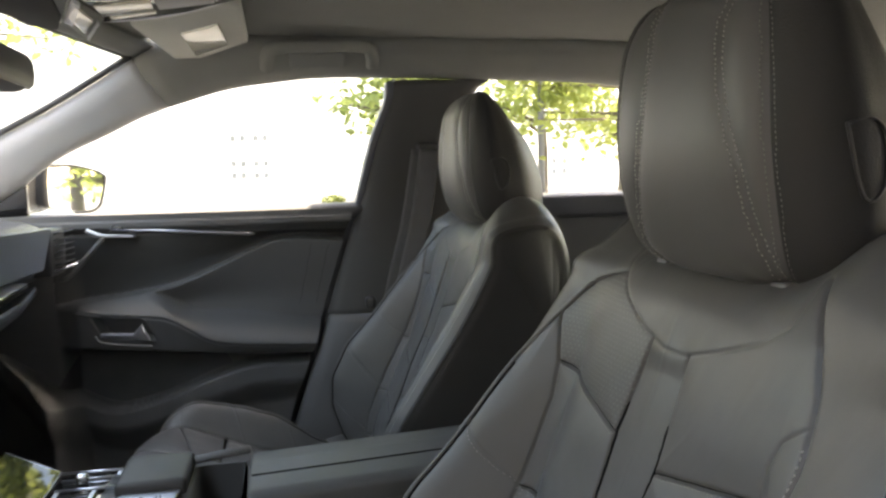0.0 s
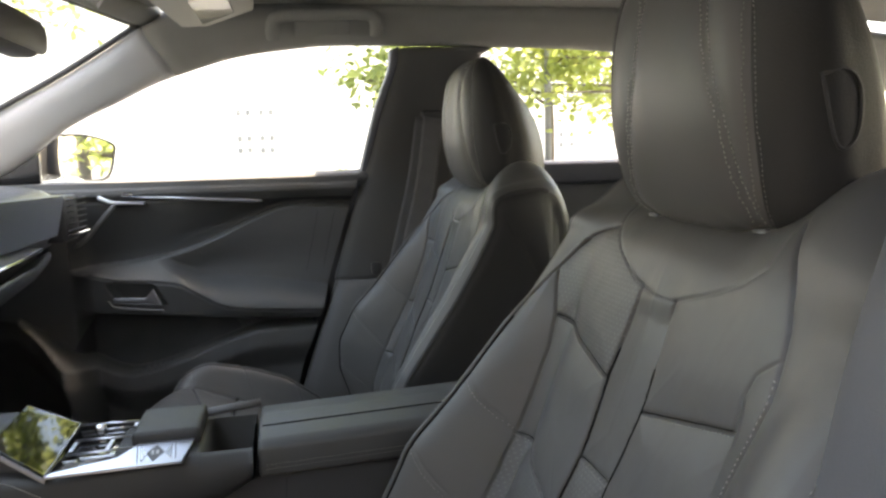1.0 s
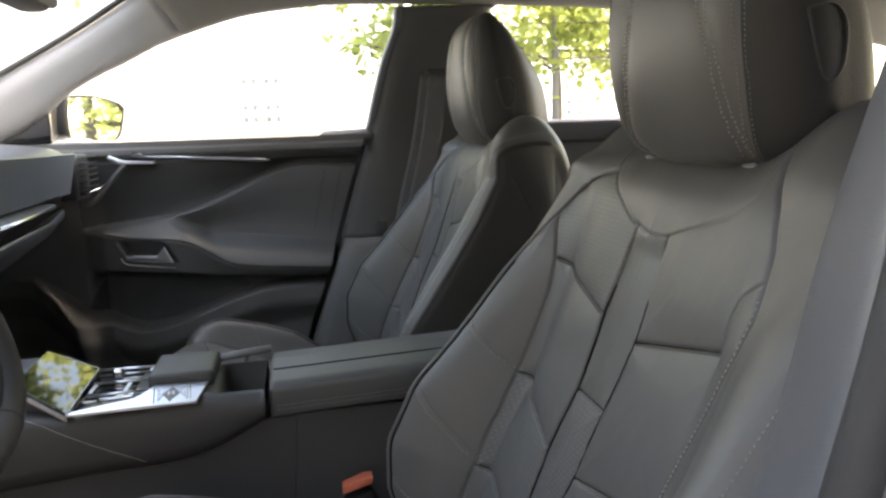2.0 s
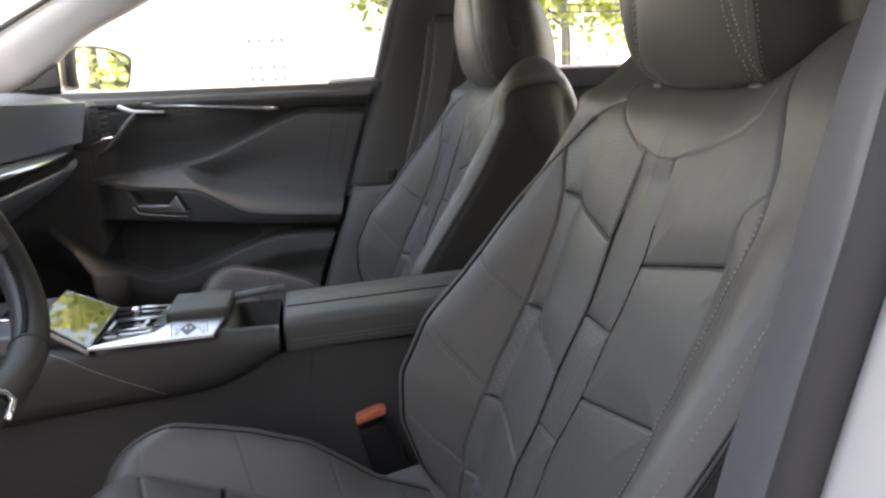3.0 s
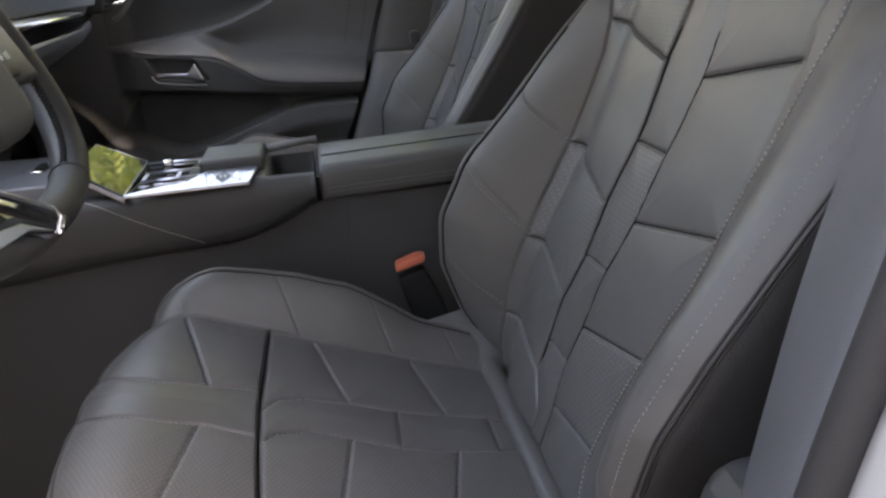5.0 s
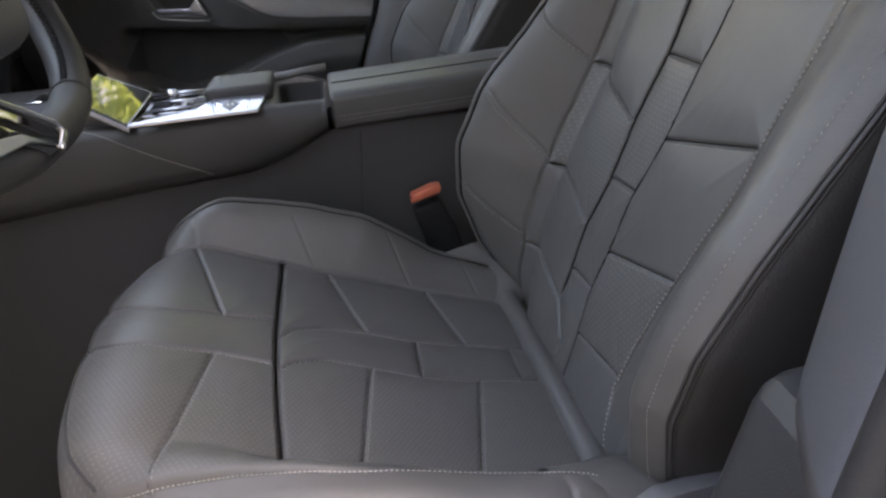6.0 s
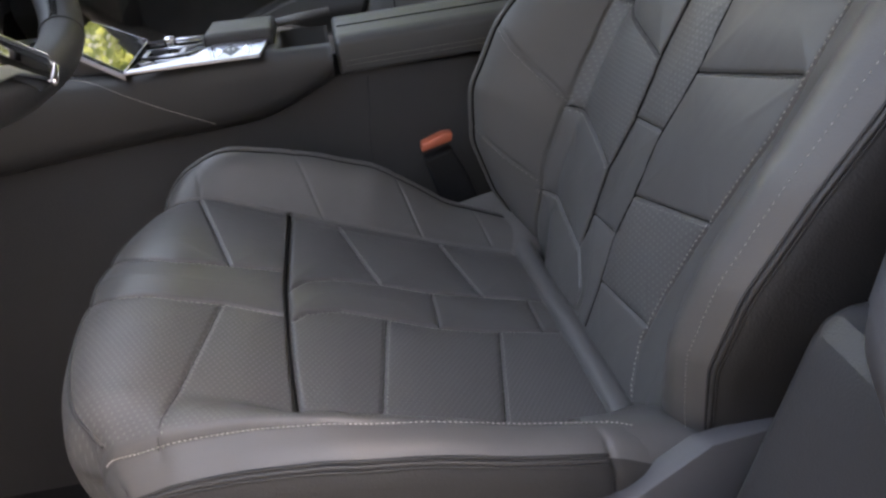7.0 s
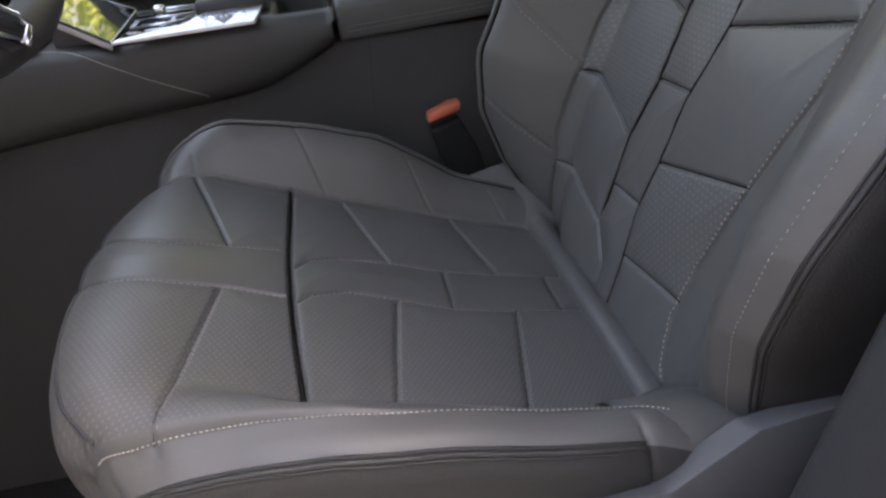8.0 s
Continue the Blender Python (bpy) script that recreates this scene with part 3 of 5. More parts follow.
def car_seat():
    seat = thing("bucket_seat", "dark grey stitched leather bucket seat with perforated panels and headrest", "car seat", "front seats", at=(-0.1, 0.02, 0.33))
    # backrest
    P = back_shell(430, 640)
    sign = 1 if normals_of(P)[160, 190][0] < 0 else -1
    P = sink_strip(P, sign, (1, 2), BACK_SEAMS[3], BACK_SEAMS[2], (0.69, 1.03), 0.0026)
    Q, near, N = quilt(P, (1, 2), BACK_SEAMS, None, sign, (1, 16, 17, 18, 20), deep=0.65)
    n, m, _ = P.shape
    k0, k1 = 10, m - 14
    near[:, :k0] = 0.02
    near[:, k1 + 1:] = 0.02
    near[:, k0] = near[:, k1] = 0.0
    lab = split_panels(near)

    def pick(mid, col):
        if col < k0 or col > k1 - 1:
            return dark_leather
        if (0.03 < mid[1] < 0.2 and (0.995 < mid[2] < 1.06 or 0.77 < mid[2] < 0.86)) or (-0.12 < mid[1] < 0.04 and mid[2] < 0.735):
            return leather_back
        return leather
    panels("back_panel", Q, N, lab, pick, seat)
    lo, hi = int(n * 0.035), int(n * 0.84)
    across = Q[:, k0 + 1] - Q[:, k0 - 1]
    across /= np.linalg.norm(across, axis=1)[:, None]
    inner = Q[:, k1 - 3] - Q[:, k1]
    inner /= np.linalg.norm(inner, axis=1)[:, None]
    front = np.zeros((n, m), bool)
    front[:, k0:k1 + 1] = True
    turn = int(np.argmax(Q[:, k1, 2] > 0.995))
    over = on_shell(Q, N, (1, 2), [tuple(p) for p in spline(BACK_SEAMS[19], 40)[3:]], 0.004, 0.0024, front)
    for _ in range(6):
        over[1:-1] = (over[:-2] + over[1:-1] * 2 + over[2:]) / 4
    # leather piping, and a near-black tube that paints the dark crease beside it
    for aside, lift, r, mat in ((0.0, 0.0012, 0.0026, leather), (0.0042, 0.0, 0.0015, dark_line)):
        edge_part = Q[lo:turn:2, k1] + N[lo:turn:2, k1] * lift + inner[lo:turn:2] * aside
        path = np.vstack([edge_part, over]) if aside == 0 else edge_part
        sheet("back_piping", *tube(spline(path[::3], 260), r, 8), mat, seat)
    for col, aside, lift, r, mat in ((k0, 0.0026, -0.0003, 0.0009, dark_leather), (k0, 0, 0.0002, 0.0016, wrap_leather), (k0, -0.0026, -0.0003, 0.0009, dark_leather)):
        sheet("back_piping", *tube(Q[lo:hi:2, col] + N[lo:hi:2, col] * lift + across[lo:hi:2] * aside, r, 8), mat, seat)
    shift = lambda line, a, b: [(y + a, z + b) for y, z in line]
    bright = [on_shell(Q, N, (1, 2), shift(BACK_SEAMS[15], 0.002, 0), 0.0042, 0.0006, front),
              on_shell(Q, N, (1, 2), shift(BACK_SEAMS[1], 0, -0.004)[2:], 0.0042, 0.0006, front)]
    stitches("back_stitching", bright, thread, seat, 0.0028, 0.0006)
    quiet = [on_shell(Q, N, (1, 2), shift(BACK_SEAMS[i], 0, -0.003), 0.0042, 0.0008, front) for i in (4, 5, 6, 7, 8, 9, 10, 12, 13)]
    quiet += [on_shell(Q, N, (1, 2), BACK_SEAMS[i], 0.0042, 0.0012, front) for i in (16, 17, 18)]
    edge_run = on_shell(Q, N, (1, 2), [(y + 0.012, z) for y, z in zip(Q[int(n * 0.09):int(n * 0.77), k0, 1], Q[int(n * 0.09):int(n * 0.77), k0, 2])], 0.0038, 0.0009, front)
    stitches("back_stitching", [edge_run], thread, seat, 0.0026, 0.00035)
    stitches("back_stitching", quiet, dark_thread, seat, 0.0026, 0.00045)
    # dark tubes in the seams stand in for the shade of the grooves
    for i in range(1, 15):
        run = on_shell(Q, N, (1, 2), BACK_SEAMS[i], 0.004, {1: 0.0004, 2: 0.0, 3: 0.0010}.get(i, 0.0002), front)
        sheet("seam_shade", *tube(run, {1: 0.0011, 2: 0.0012, 3: 0.0015}.get(i, 0.0005), 6), dark_line, seat)
    # hard shell behind the backrest
    V, F = [], []
    for i in range(0, int(n * 0.9), 12):
        a, b = Q[i, 0], Q[i, -1]
        for t in np.linspace(0, 1, 9):
            V.append(a + (b - a) * t + np.array([0.012 * (1 - (2 * t - 1) ** 2), 0, 0]))
    part("back_cover", slab([(0.215, 0, 1.045), (0.268, 0, 1.06), (0.272, 0, 0.9), (0.25, 0, 0.7), (0.20, 0, 0.60), (0.10, 0, 0.58), (0.12, 0, 0.70), (0.17, 0, 0.87)], (0, -0.205, 0), (0, 0.435, 0), 0.014, 4), dark_leather, seat)
    sheet("back_shell", V, grid_faces(len(range(0, int(n * 0.9), 12)), 9), hard_plastic, seat)
    # cushion
    P = cushion_shell(360, 400)
    sign = 1 if normals_of(P)[224, 190][2] > 0 else -1
    n, m, _ = P.shape
    k0, k1 = 13, m - 14
    drop = 0.017 * smooth(-0.10, -0.34, P[:, k0, 0])
    for col in range(k0 + 4):
        P[:, col, 2] -= drop * smooth(0, 1, min(1.0, (k0 + 4 - col) / 7))
    crest = [tuple(P[i, k0 + 4, :2]) for i in range(95, n, 5)]
    Q, near, N = quilt(P, (0, 1), SEAT_SEAMS + [crest], SEAT_GAP, sign, (13, 14, 15, 16), crest, 0.4)
    near[:, k0 + 4] = 0.0
    near[:, :k0 + 3] = 0.02
    near[:, k1 + 1:] = 0.02
    near[:, 10] = near[:, k1] = 0.0
    lab = split_panels(near)

    def pick2(mid, col):
        if col < 10 or col > k1:
            return dark_leather
        return leather_seat if (-0.14 < mid[1] < 0.03 and col > k0 + 5) else leather
    panels("seat_panel", Q, N, lab, pick2, seat)
    a, b = 102, n - 54
    sheet("seat_piping", *tube(Q[a:b, k1] + N[a:b, k1] * 0.0008, 0.0023, 8), leather, seat)
    inner = Q[a:b, k1 - 3] - Q[a:b, k1]
    inner /= np.linalg.norm(inner, axis=1)[:, None]
    # no second piping: a near-black tube paints the crease dark
    sheet("seat_piping", *tube(Q[a:b, k1] + inner * 0.0034 - N[a:b, k1] * 0.0003, 0.0011, 8), dark_line, seat)
    c, e = (a + int(np.argmax(Q[a:, 10, 0] > edge)) for edge in (-0.366, -0.072))
    for k, r in ((-0.25, 0.0012), (0.1, 0.0016), (0.45, 0.0012)):
        lower = Q[c:e, 10] * (1 - k) + Q[c:e, 9] * k
        sheet("seat_piping", *tube(lower + N[c:e, 10] * 0.0003, r, 8), dark_leather if r < 0.0015 else wrap_leather, seat)
    nose = int(np.argmin(P[:, m // 2, 0])) + 26
    sheet("seat_piping", *tube(Q[nose, k0 + 6:k1 - 6] + N[nose, k0 + 6:k1 - 6] * 0.0003, 0.0014, 8), wrap_leather, seat)
    top = np.zeros((n, m), bool)
    top[100:, k0:k1 + 1] = True
    crest_run = P[113:n - 58, k0 + 1] + N[113:n - 58, k0 + 1] * 0.0028
    stitches("seat_stitching", [crest_run[::2]], thread, seat, 0.0026, 0.0005)
    quiet = [on_shell(Q, N, (0, 1), [(x, y - 0.004) for x, y in SEAT_SEAMS[i]], 0.0042, 0.0008, top) for i in (1, 2, 5, 6)]
    quiet += [on_shell(Q, N, (0, 1), [(x + 0.003, y) for x, y in SEAT_SEAMS[i]], 0.0042, 0.0006, top) for i in (3, 4, 7, 8, 11, 12)]
    stitches("seat_stitching", quiet, dark_thread, seat, 0.0026, 0.00045)
    sheet("seat_wing", *ribbon([(-0.086, 0.262, 0.654), (-0.076, 0.248, 0.647), (-0.064, 0.230, 0.630), (-0.056, 0.200, 0.610)], [(-0.030, 0.262, 0.666), (-0.014, 0.250, 0.653), (-0.002, 0.229, 0.640), (0.004, 0.200, 0.612)], (-0.004, -0.007, 0.004), 0.012, 30), leather, seat)
    sheet("seat_wing", *ribbon([(-0.076, -0.118, 0.640), (-0.075, -0.142, 0.672), (-0.073, -0.166, 0.682), (-0.068, -0.184, 0.668), (-0.061, -0.189, 0.650), (-0.059, -0.186, 0.632)], [(-0.014, -0.100, 0.636), (-0.008, -0.130, 0.656), (0.002, -0.155, 0.664), (0.012, -0.170, 0.662), (0.018, -0.174, 0.654), (0.020, -0.172, 0.642)], (0.002, -0.007, 0.006), 0.012, 40), leather, seat)
    # thinner dark tubes paint the groove shade of the cushion seams
    for i in range(1, 13):
        run = on_shell(Q, N, (0, 1), SEAT_SEAMS[i], 0.004, 0.0001, top)
        sheet("seam_shade", *tube(run, 0.00028, 6), dark_line, seat)
    # dark tube laid inside the cushion gap, standing in for its shade
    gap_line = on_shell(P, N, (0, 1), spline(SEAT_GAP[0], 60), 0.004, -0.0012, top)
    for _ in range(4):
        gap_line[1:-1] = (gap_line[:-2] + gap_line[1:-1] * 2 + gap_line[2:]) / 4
    sheet("gap_shadow", *tube(gap_line, 0.0008, 6), dark_line, seat)
    # leather roll between cushion and backrest
    sheet("crease_roll", *tube(spline([(-0.004, 0.258, 0.640), (-0.016, 0.232, 0.619), (-0.018, 0.16, 0.611), (-0.017, 0.03, 0.611), (-0.019, -0.09, 0.611), (-0.026, -0.15, 0.614)], 40), 0.0125, 14), leather, seat)
    # headrest
    NU, NS = 160, 110
    P = rest_shell(NU, NS)
    N = normals_of(P)
    if N[55, 80][0] > 0:
        N = -N
    h = np.zeros(P.shape[:2])
    lines = [[(0.070, 1.112), (0.080, 1.122), (0.076, 1.142), (0.068, 1.165), (0.056, 1.21), (0.051, 1.244), (0.050, 1.274), (0.056, 1.305), (0.06, 1.33)],
             [(-0.058, 1.108), (-0.066, 1.115), (-0.070, 1.132), (-0.067, 1.157), (-0.063, 1.186), (-0.057, 1.207), (-0.050, 1.232), (-0.044, 1.258), (-0.041, 1.28), (-0.045, 1.292), (-0.05, 1.33)],
             [], []]
    cut_r = int(np.argmin(np.abs(P[NS // 2, :, 1] + 0.082) + 9 * (P[NS // 2, :, 0] > 0.19)))
    cut_l = int(np.argmin(np.abs(P[NS // 2, :, 1] - 0.114) + 9 * (P[NS // 2, :, 0] > 0.19)))
    lines[2] = [tuple(p) for p in P[2:-3:4, cut_r, 1:]]
    lines[3] = [tuple(p) for p in P[2:-3:4, cut_l, 1:]]
    face = P[:, :, 0] < 0.20
    d = dist_to(P[:, :, (1, 2)].reshape(-1, 2), lines).reshape(P.shape[:2])
    h = np.where(face, 0.0025 * (1 - np.exp(-(d / 0.012) ** 2)) - 0.0022 * np.exp(-(d / 0.0024) ** 2), 0.0025)
    Q = P + N * h[:, :, None]
    fronts, sides = [], [tuple(range(NU - 1))]
    lo, hi = min(cut_r, cut_l), max(cut_r, cut_l)
    for f in grid_faces(NS, NU, flip=True):
        (fronts if lo <= f[0] % NU < hi else sides).append(f)
    # sides get the darker leather, which paints in their shade
    rest = sheet("headrest", Q.reshape(-1, 3), sides, dark_leather, seat, "rounded headrest with side shade put into darker leather")
    sheet("headrest_face", Q.reshape(-1, 3), fronts, leather, rest, "grey leather headrest face with vertical seams")
    seams = []
    for line in lines:
        for o in (0.0038, -0.0030):
            seams.append(on_shell(Q, N, (1, 2), spline([(y + o, z) for y, z in line], 120), 0.0034, 0.0010, face))
    stitches("headrest_stitching", seams[:4], thread, rest, 0.0022, 0.0005)
    stitches("headrest_stitching", seams[4:], dark_thread, rest, 0.0024, 0.0004)
    for s in (1, -1):
        half = Q[Q[:, :, 1] * s > 0.03]
        on_side = lambda x, z, off: (x, half[np.argmin((half[:, 0] - x) ** 2 + (half[:, 2] - z) ** 2), 1] + s * off, z)
        ring = [(0.181, 1.207), (0.196, 1.209), (0.205, 1.199), (0.203, 1.177), (0.191, 1.172)]
        rim_line = spline([on_side(x + (x - 0.194) * 0.22, z + (z - 1.193) * 0.22, 0.0006) for x, z in ring + ring[:1]], 40)[:-1]
        cap = slab([on_side(x, z, -0.003) for x, z in ring], (0, 0, 0), (0, 0.0035 * s, 0), 0.0012, 2)
        part("release_button", cap, dark_leather, rest)
        sheet("button_rim", *tube(rim_line, 0.0012, 8, closed=True), hard_plastic, rest)
    for y in (0.100, -0.055):
        sheet("headrest_post", *tube([(0.196, y, 1.06), (0.2, y, 1.13)], 0.0065, 16), chrome, seat, "chrome headrest post")
        part("post_collar", block(0.180, 0.206, y - 0.009, y + 0.009, 1.095, 1.1115, 0.003), grey_plastic, seat)
    # plastic base and side valance
    part("seat_base", block(-0.36, 0.06, -0.13, 0.19, 0.40, 0.575, 0.02), hard_plastic, seat)
    part("side_valance", slab([(-0.37, -0.187, 0.48), (-0.33, -0.187, 0.56), (-0.20, -0.187, 0.630), (-0.118, -0.187, 0.652), (-0.070, -0.187, 0.651), (-0.020, -0.187, 0.684), (0.03, -0.187, 0.690), (0.10, -0.187, 0.690), (0.13, -0.187, 0.62), (0.05, -0.187, 0.48)], (0, 0, 0), (0.007, -0.016, 0.003), 0.0022, 2), valance_plastic, seat)
    for k in range(4):
        x = 0.004 + 0.009 * k
        part("valance_mark", slab([(x, -0.2032, 0.613 + 0.004 * k), (x + 0.006, -0.2032, 0.616 + 0.004 * k), (x + 0.006, -0.2032, 0.621 + 0.004 * k), (x, -0.2032, 0.618 + 0.004 * k)], (0, 0, 0), (0, -0.0006, 0), 0), grey_plastic, seat)
    for s in (1,):
        y0, sink = 0.03 + s * 0.208, 0.07
        out = [(-0.36, y0, 0.48), (-0.30, y0, 0.585), (-0.13, y0, 0.640 - sink), (-0.08, y0, 0.655 - sink), (-0.02, y0, 0.688 - sink), (0.09, y0, 0.70 - sink), (0.13, y0, 0.62), (0.05, y0, 0.48)]
        part("side_valance", slab(out, (0, 0, 0), (0, s * 0.034, -0.008), 0.010, 4), valance_plastic, seat)
    for x in (-0.3, 0.02):
        for y in (-0.1, 0.16):
            part("seat_rail", block(x - 0.06, x + 0.06, y - 0.02, y + 0.02, 0.328, 0.40, 0.004), hard_plastic, seat)
    return seat


driver_seat = car_seat()
passenger_seat = copy_thing(driver_seat, Matrix.Translation((-0.1, 0.76, 0.33)))
tagged(passenger_seat, "dark grey stitched leather bucket seat beside the passenger door")


# ---- ground and car shell ----
g = bmesh.new()
bmesh.ops.create_grid(g, x_segments=40, y_segments=40, size=600)
tagged(part("ground", g, paving), "grey asphalt in sun, running out to the horizon", "ground", kind="structure")
MID = 0.37


def far_y(y):
    """The other side of the car."""
    return 2 * MID - y


car = thing("car", "modern sedan with grey cloth roof lining and its driver door open", "car", at=(0.3, MID, 0.0))
part("floor_pan", block(-1.15, 1.55, -0.36, 1.10, 0.22, 0.30, 0.02), carpet, car)
part("tunnel", block(-1.1, 1.5, 0.345, 0.42, 0.28, 0.60, 0.03), carpet, car)
part("firewall", block(-1.20, -1.05, -0.38, 1.12, 0.22, 1.0, 0.03), carpet, car)
part("hood", block(-2.3, -1.08, -0.42, 1.16, 0.55, 0.98, 0.08, 5), paint, car)
part("kick_panel", block(-1.10, -0.80, 1.07, 1.20, 0.28, 1.06, 0.02), carpet, car)
part("tail", block(1.55, 2.3, -0.42, 1.16, 0.25, 1.12, 0.08, 5), paint, car)
part("sill", block(-1.0, 1.5, -0.47, -0.35, 0.20, 0.40, 0.03), hard_plastic, car)
part("outer_skin", block(-1.1, 1.55, 1.212, 1.26, 0.22, 1.10, 0.02), paint, car)
part("rear_bulkhead", block(1.50, 1.56, -0.36, 1.12, 0.25, 1.12, 0.02), soft_trim, car)
part("parcel_shelf", block(1.2, 2.0, -0.3, 1.04, 1.06, 1.10, 0.015), soft_trim, car)
part("rear_bench", block(0.95, 1.45, -0.30, 1.04, 0.30, 0.62, 0.06), leather, car)
part("rear_bench_back", block(1.28, 1.50, -0.30, 1.04, 0.55, 1.08, 0.06), leather, car)

# roof lining and roof skin
nx, ny = 60, 50
V, V2 = [], []
for i in range(nx):
    for j in range(ny):
        y = -0.23 + 1.20 * j / (ny - 1)
        w = (y - MID) / 0.60
        x0 = -0.375 - 0.24 * min(0.33, max(0.0, 0.652 - abs(y - MID)))
        x = x0 + (1.57 - x0) * i / (nx - 1)
        z = 1.474 - 0.016 * abs(w) ** 3.0 - 0.016 * (max(0, -0.18 - x) / 0.25) ** 2 - 0.06 * (max(0, x - 0.5) / 1.1) ** 2
        V.append((x, y, z))
        V2.append((x, MID + (y - MID) * 1.08, z + 0.05))
sheet("headliner", V, grid_faces(nx, ny, flip=True), headliner_cloth, car, "grey cloth roof lining")
sheet("roof_skin", V2, grid_faces(nx, ny), paint, car)

# passenger-side and driver-side frames; s maps the passenger side's y
ROOF_EDGE = [(-0.400, 1.010, 1.418), (-0.30, 0.975, 1.448), (-0.1, 0.968, 1.456), (0.2, 0.968, 1.457), (0.6, 0.968, 1.452), (1.1, 0.965, 1.41), (1.55, 0.95, 1.36)]
GLASS_TOP = [(-0.351, 1.079, 1.336), (-0.241, 1.066, 1.368), (-0.13, 1.059, 1.384), (-0.017, 1.056, 1.392), (0.30, 1.057, 1.390), (0.6, 1.061, 1.379), (1.1, 1.09, 1.33), (1.5, 1.12, 1.26)]
PILLAR_LOW = [(-1.10, 1.165, 1.0), (-0.86, 1.16, 1.085), (-0.694, 1.151, 1.154), (-0.575, 1.119, 1.236), (-0.463, 1.098, 1.289), (-0.405, 1.087, 1.3165), (-0.352, 1.0792, 1.3356)]
PILLAR_HIGH = [(-1.10, 1.10, 1.075), (-0.86, 1.10, 1.175), (-0.669, 1.085, 1.275), (-0.558, 1.062, 1.331), (-0.448, 1.032, 1.392), (-0.400, 1.010, 1.418)]
B_FRONT = [(0.087, 1.064, 1.388), (0.083, 1.073, 1.347), (0.058, 1.10, 1.266), (0.024, 1.135, 1.131), (-0.012, 1.135, 1.02), (-0.052, 1.13, 0.893)]
B_REAR = [(0.300, 1.058, 1.390), (0.268, 1.068, 1.36), (0.262, 1.10, 1.266), (0.255, 1.135, 1.131), (0.25, 1.135, 1.02), (0.25, 1.13, 0.893)]
B_LOW_FRONT = [(-0.047, 1.108, 0.894), (-0.075, 1.10, 0.82), (-0.11, 1.10, 0.72), (-0.145, 1.10, 0.60), (-0.17, 1.10, 0.42)]
B_LOW_REAR = [(0.27, 1.108, 0.894), (0.27, 1.10, 0.82), (0.27, 1.10, 0.72), (0.27, 1.10, 0.6), (0.27, 1.10, 0.42)]
for side in (1, -1):
    m = (lambda q: q) if side > 0 else (lambda q: [(x - 0.024, far_y(y), z) for x, y, z in q])
    sheet("roof_rail", *ribbon(m(GLASS_TOP), m(ROOF_EDGE), (0, -0.013 * side, -0.009), 0.03, 60), headliner_cloth, car)
    sheet("pillar_trim", *ribbon(m(PILLAR_LOW), m(PILLAR_HIGH), (0.004, -0.013 * side, -0.009), 0.03, 40), pillar_cloth, car, "pale cloth-covered windscreen pillar")
    sheet("screen_seal", *tube(spline(m([(x - 0.006, y - 0.002, z + 0.006) for x, y, z in PILLAR_HIGH]), 50), 0.006, 8), rubber, car)
    if side < 0:
        continue
    sheet("door_pillar", *ribbon(m(B_FRONT), m(B_REAR), (0, -0.018 * side, 0), 0.05, 40), pillar_trim, car)
    sheet("lower_pillar", *ribbon(m(B_LOW_FRONT), m(B_LOW_REAR), (0, -0.022 * side, 0), 0.06, 30), soft_trim, car)
    # painted frame and rubber seal at the pillar's outer side
    out = [(x - 0.012, y + 0.055, z) for x, y, z in B_FRONT] + [(-0.10, 1.16, 0.75), (-0.17, 1.16, 0.5)]
    sheet("door_seal", *tube(spline(m([(x + 0.016, y - 0.006, z) for x, y, z in out]), 60), 0.009, 10), rubber, car)

# driver's open doorway: pillar trim, seal, painted jamb, lower cover
JAMB_IN = [(0.172, -0.285, 1.40), (0.137, -0.262, 1.25), (0.096, -0.25, 1.105), (0.074, -0.25, 1.016), (0.052, -0.25, 0.941), (0.040, -0.25, 0.885), (0.027, -0.25, 0.805)]
JAMB_OUT = [(0.088, -0.335, 1.40), (0.060, -0.350, 1.22), (0.030, -0.36, 1.10), (0.008, -0.36, 1.01), (-0.008, -0.36, 0.945), (-0.020, -0.36, 0.895), (-0.036, -0.36, 0.82)]
JAMB_SKIN = [(x + 0.004, y - 0.10, z) for x, y, z in JAMB_OUT]
sheet("jamb_trim", *ribbon(JAMB_IN, JAMB_OUT, (-0.014, -0.010, 0), 0.03, 50), grey_plastic, car)
sheet("jamb_back", *ribbon([(x + 0.012, y, z) for x, y, z in JAMB_IN], [(x + 0.20, y - 0.01, z) for x, y, z in JAMB_IN], (0, 0.004, 0), 0.02, 40), soft_trim, car)
sheet("jamb_seal", *tube(spline([(x - 0.004, y - 0.008, z) for x, y, z in JAMB_OUT], 60), 0.008, 10), rubber, car)
sheet("jamb_skin", *ribbon([(x, y - 0.012, z) for x, y, z in JAMB_OUT], JAMB_SKIN, (-0.006, -0.004, 0), 0.02, 50), paint, car, "pale painted door jamb")
part("jamb_cover", slab([(-0.004, -0.25, 0.800), (0.006, -0.25, 0.812), (0.06, -0.25, 0.816), (0.22, -0.25, 0.80), (0.22, -0.25, 0.36), (-0.16, -0.25, 0.36), (-0.10, -0.25, 0.50), (-0.058, -0.25, 0.62), (-0.036, -0.25, 0.69), (-0.022, -0.25, 0.738)], (0, 0, 0), (-0.006, -0.10, 0), 0.014, 4), hard_plastic, car)

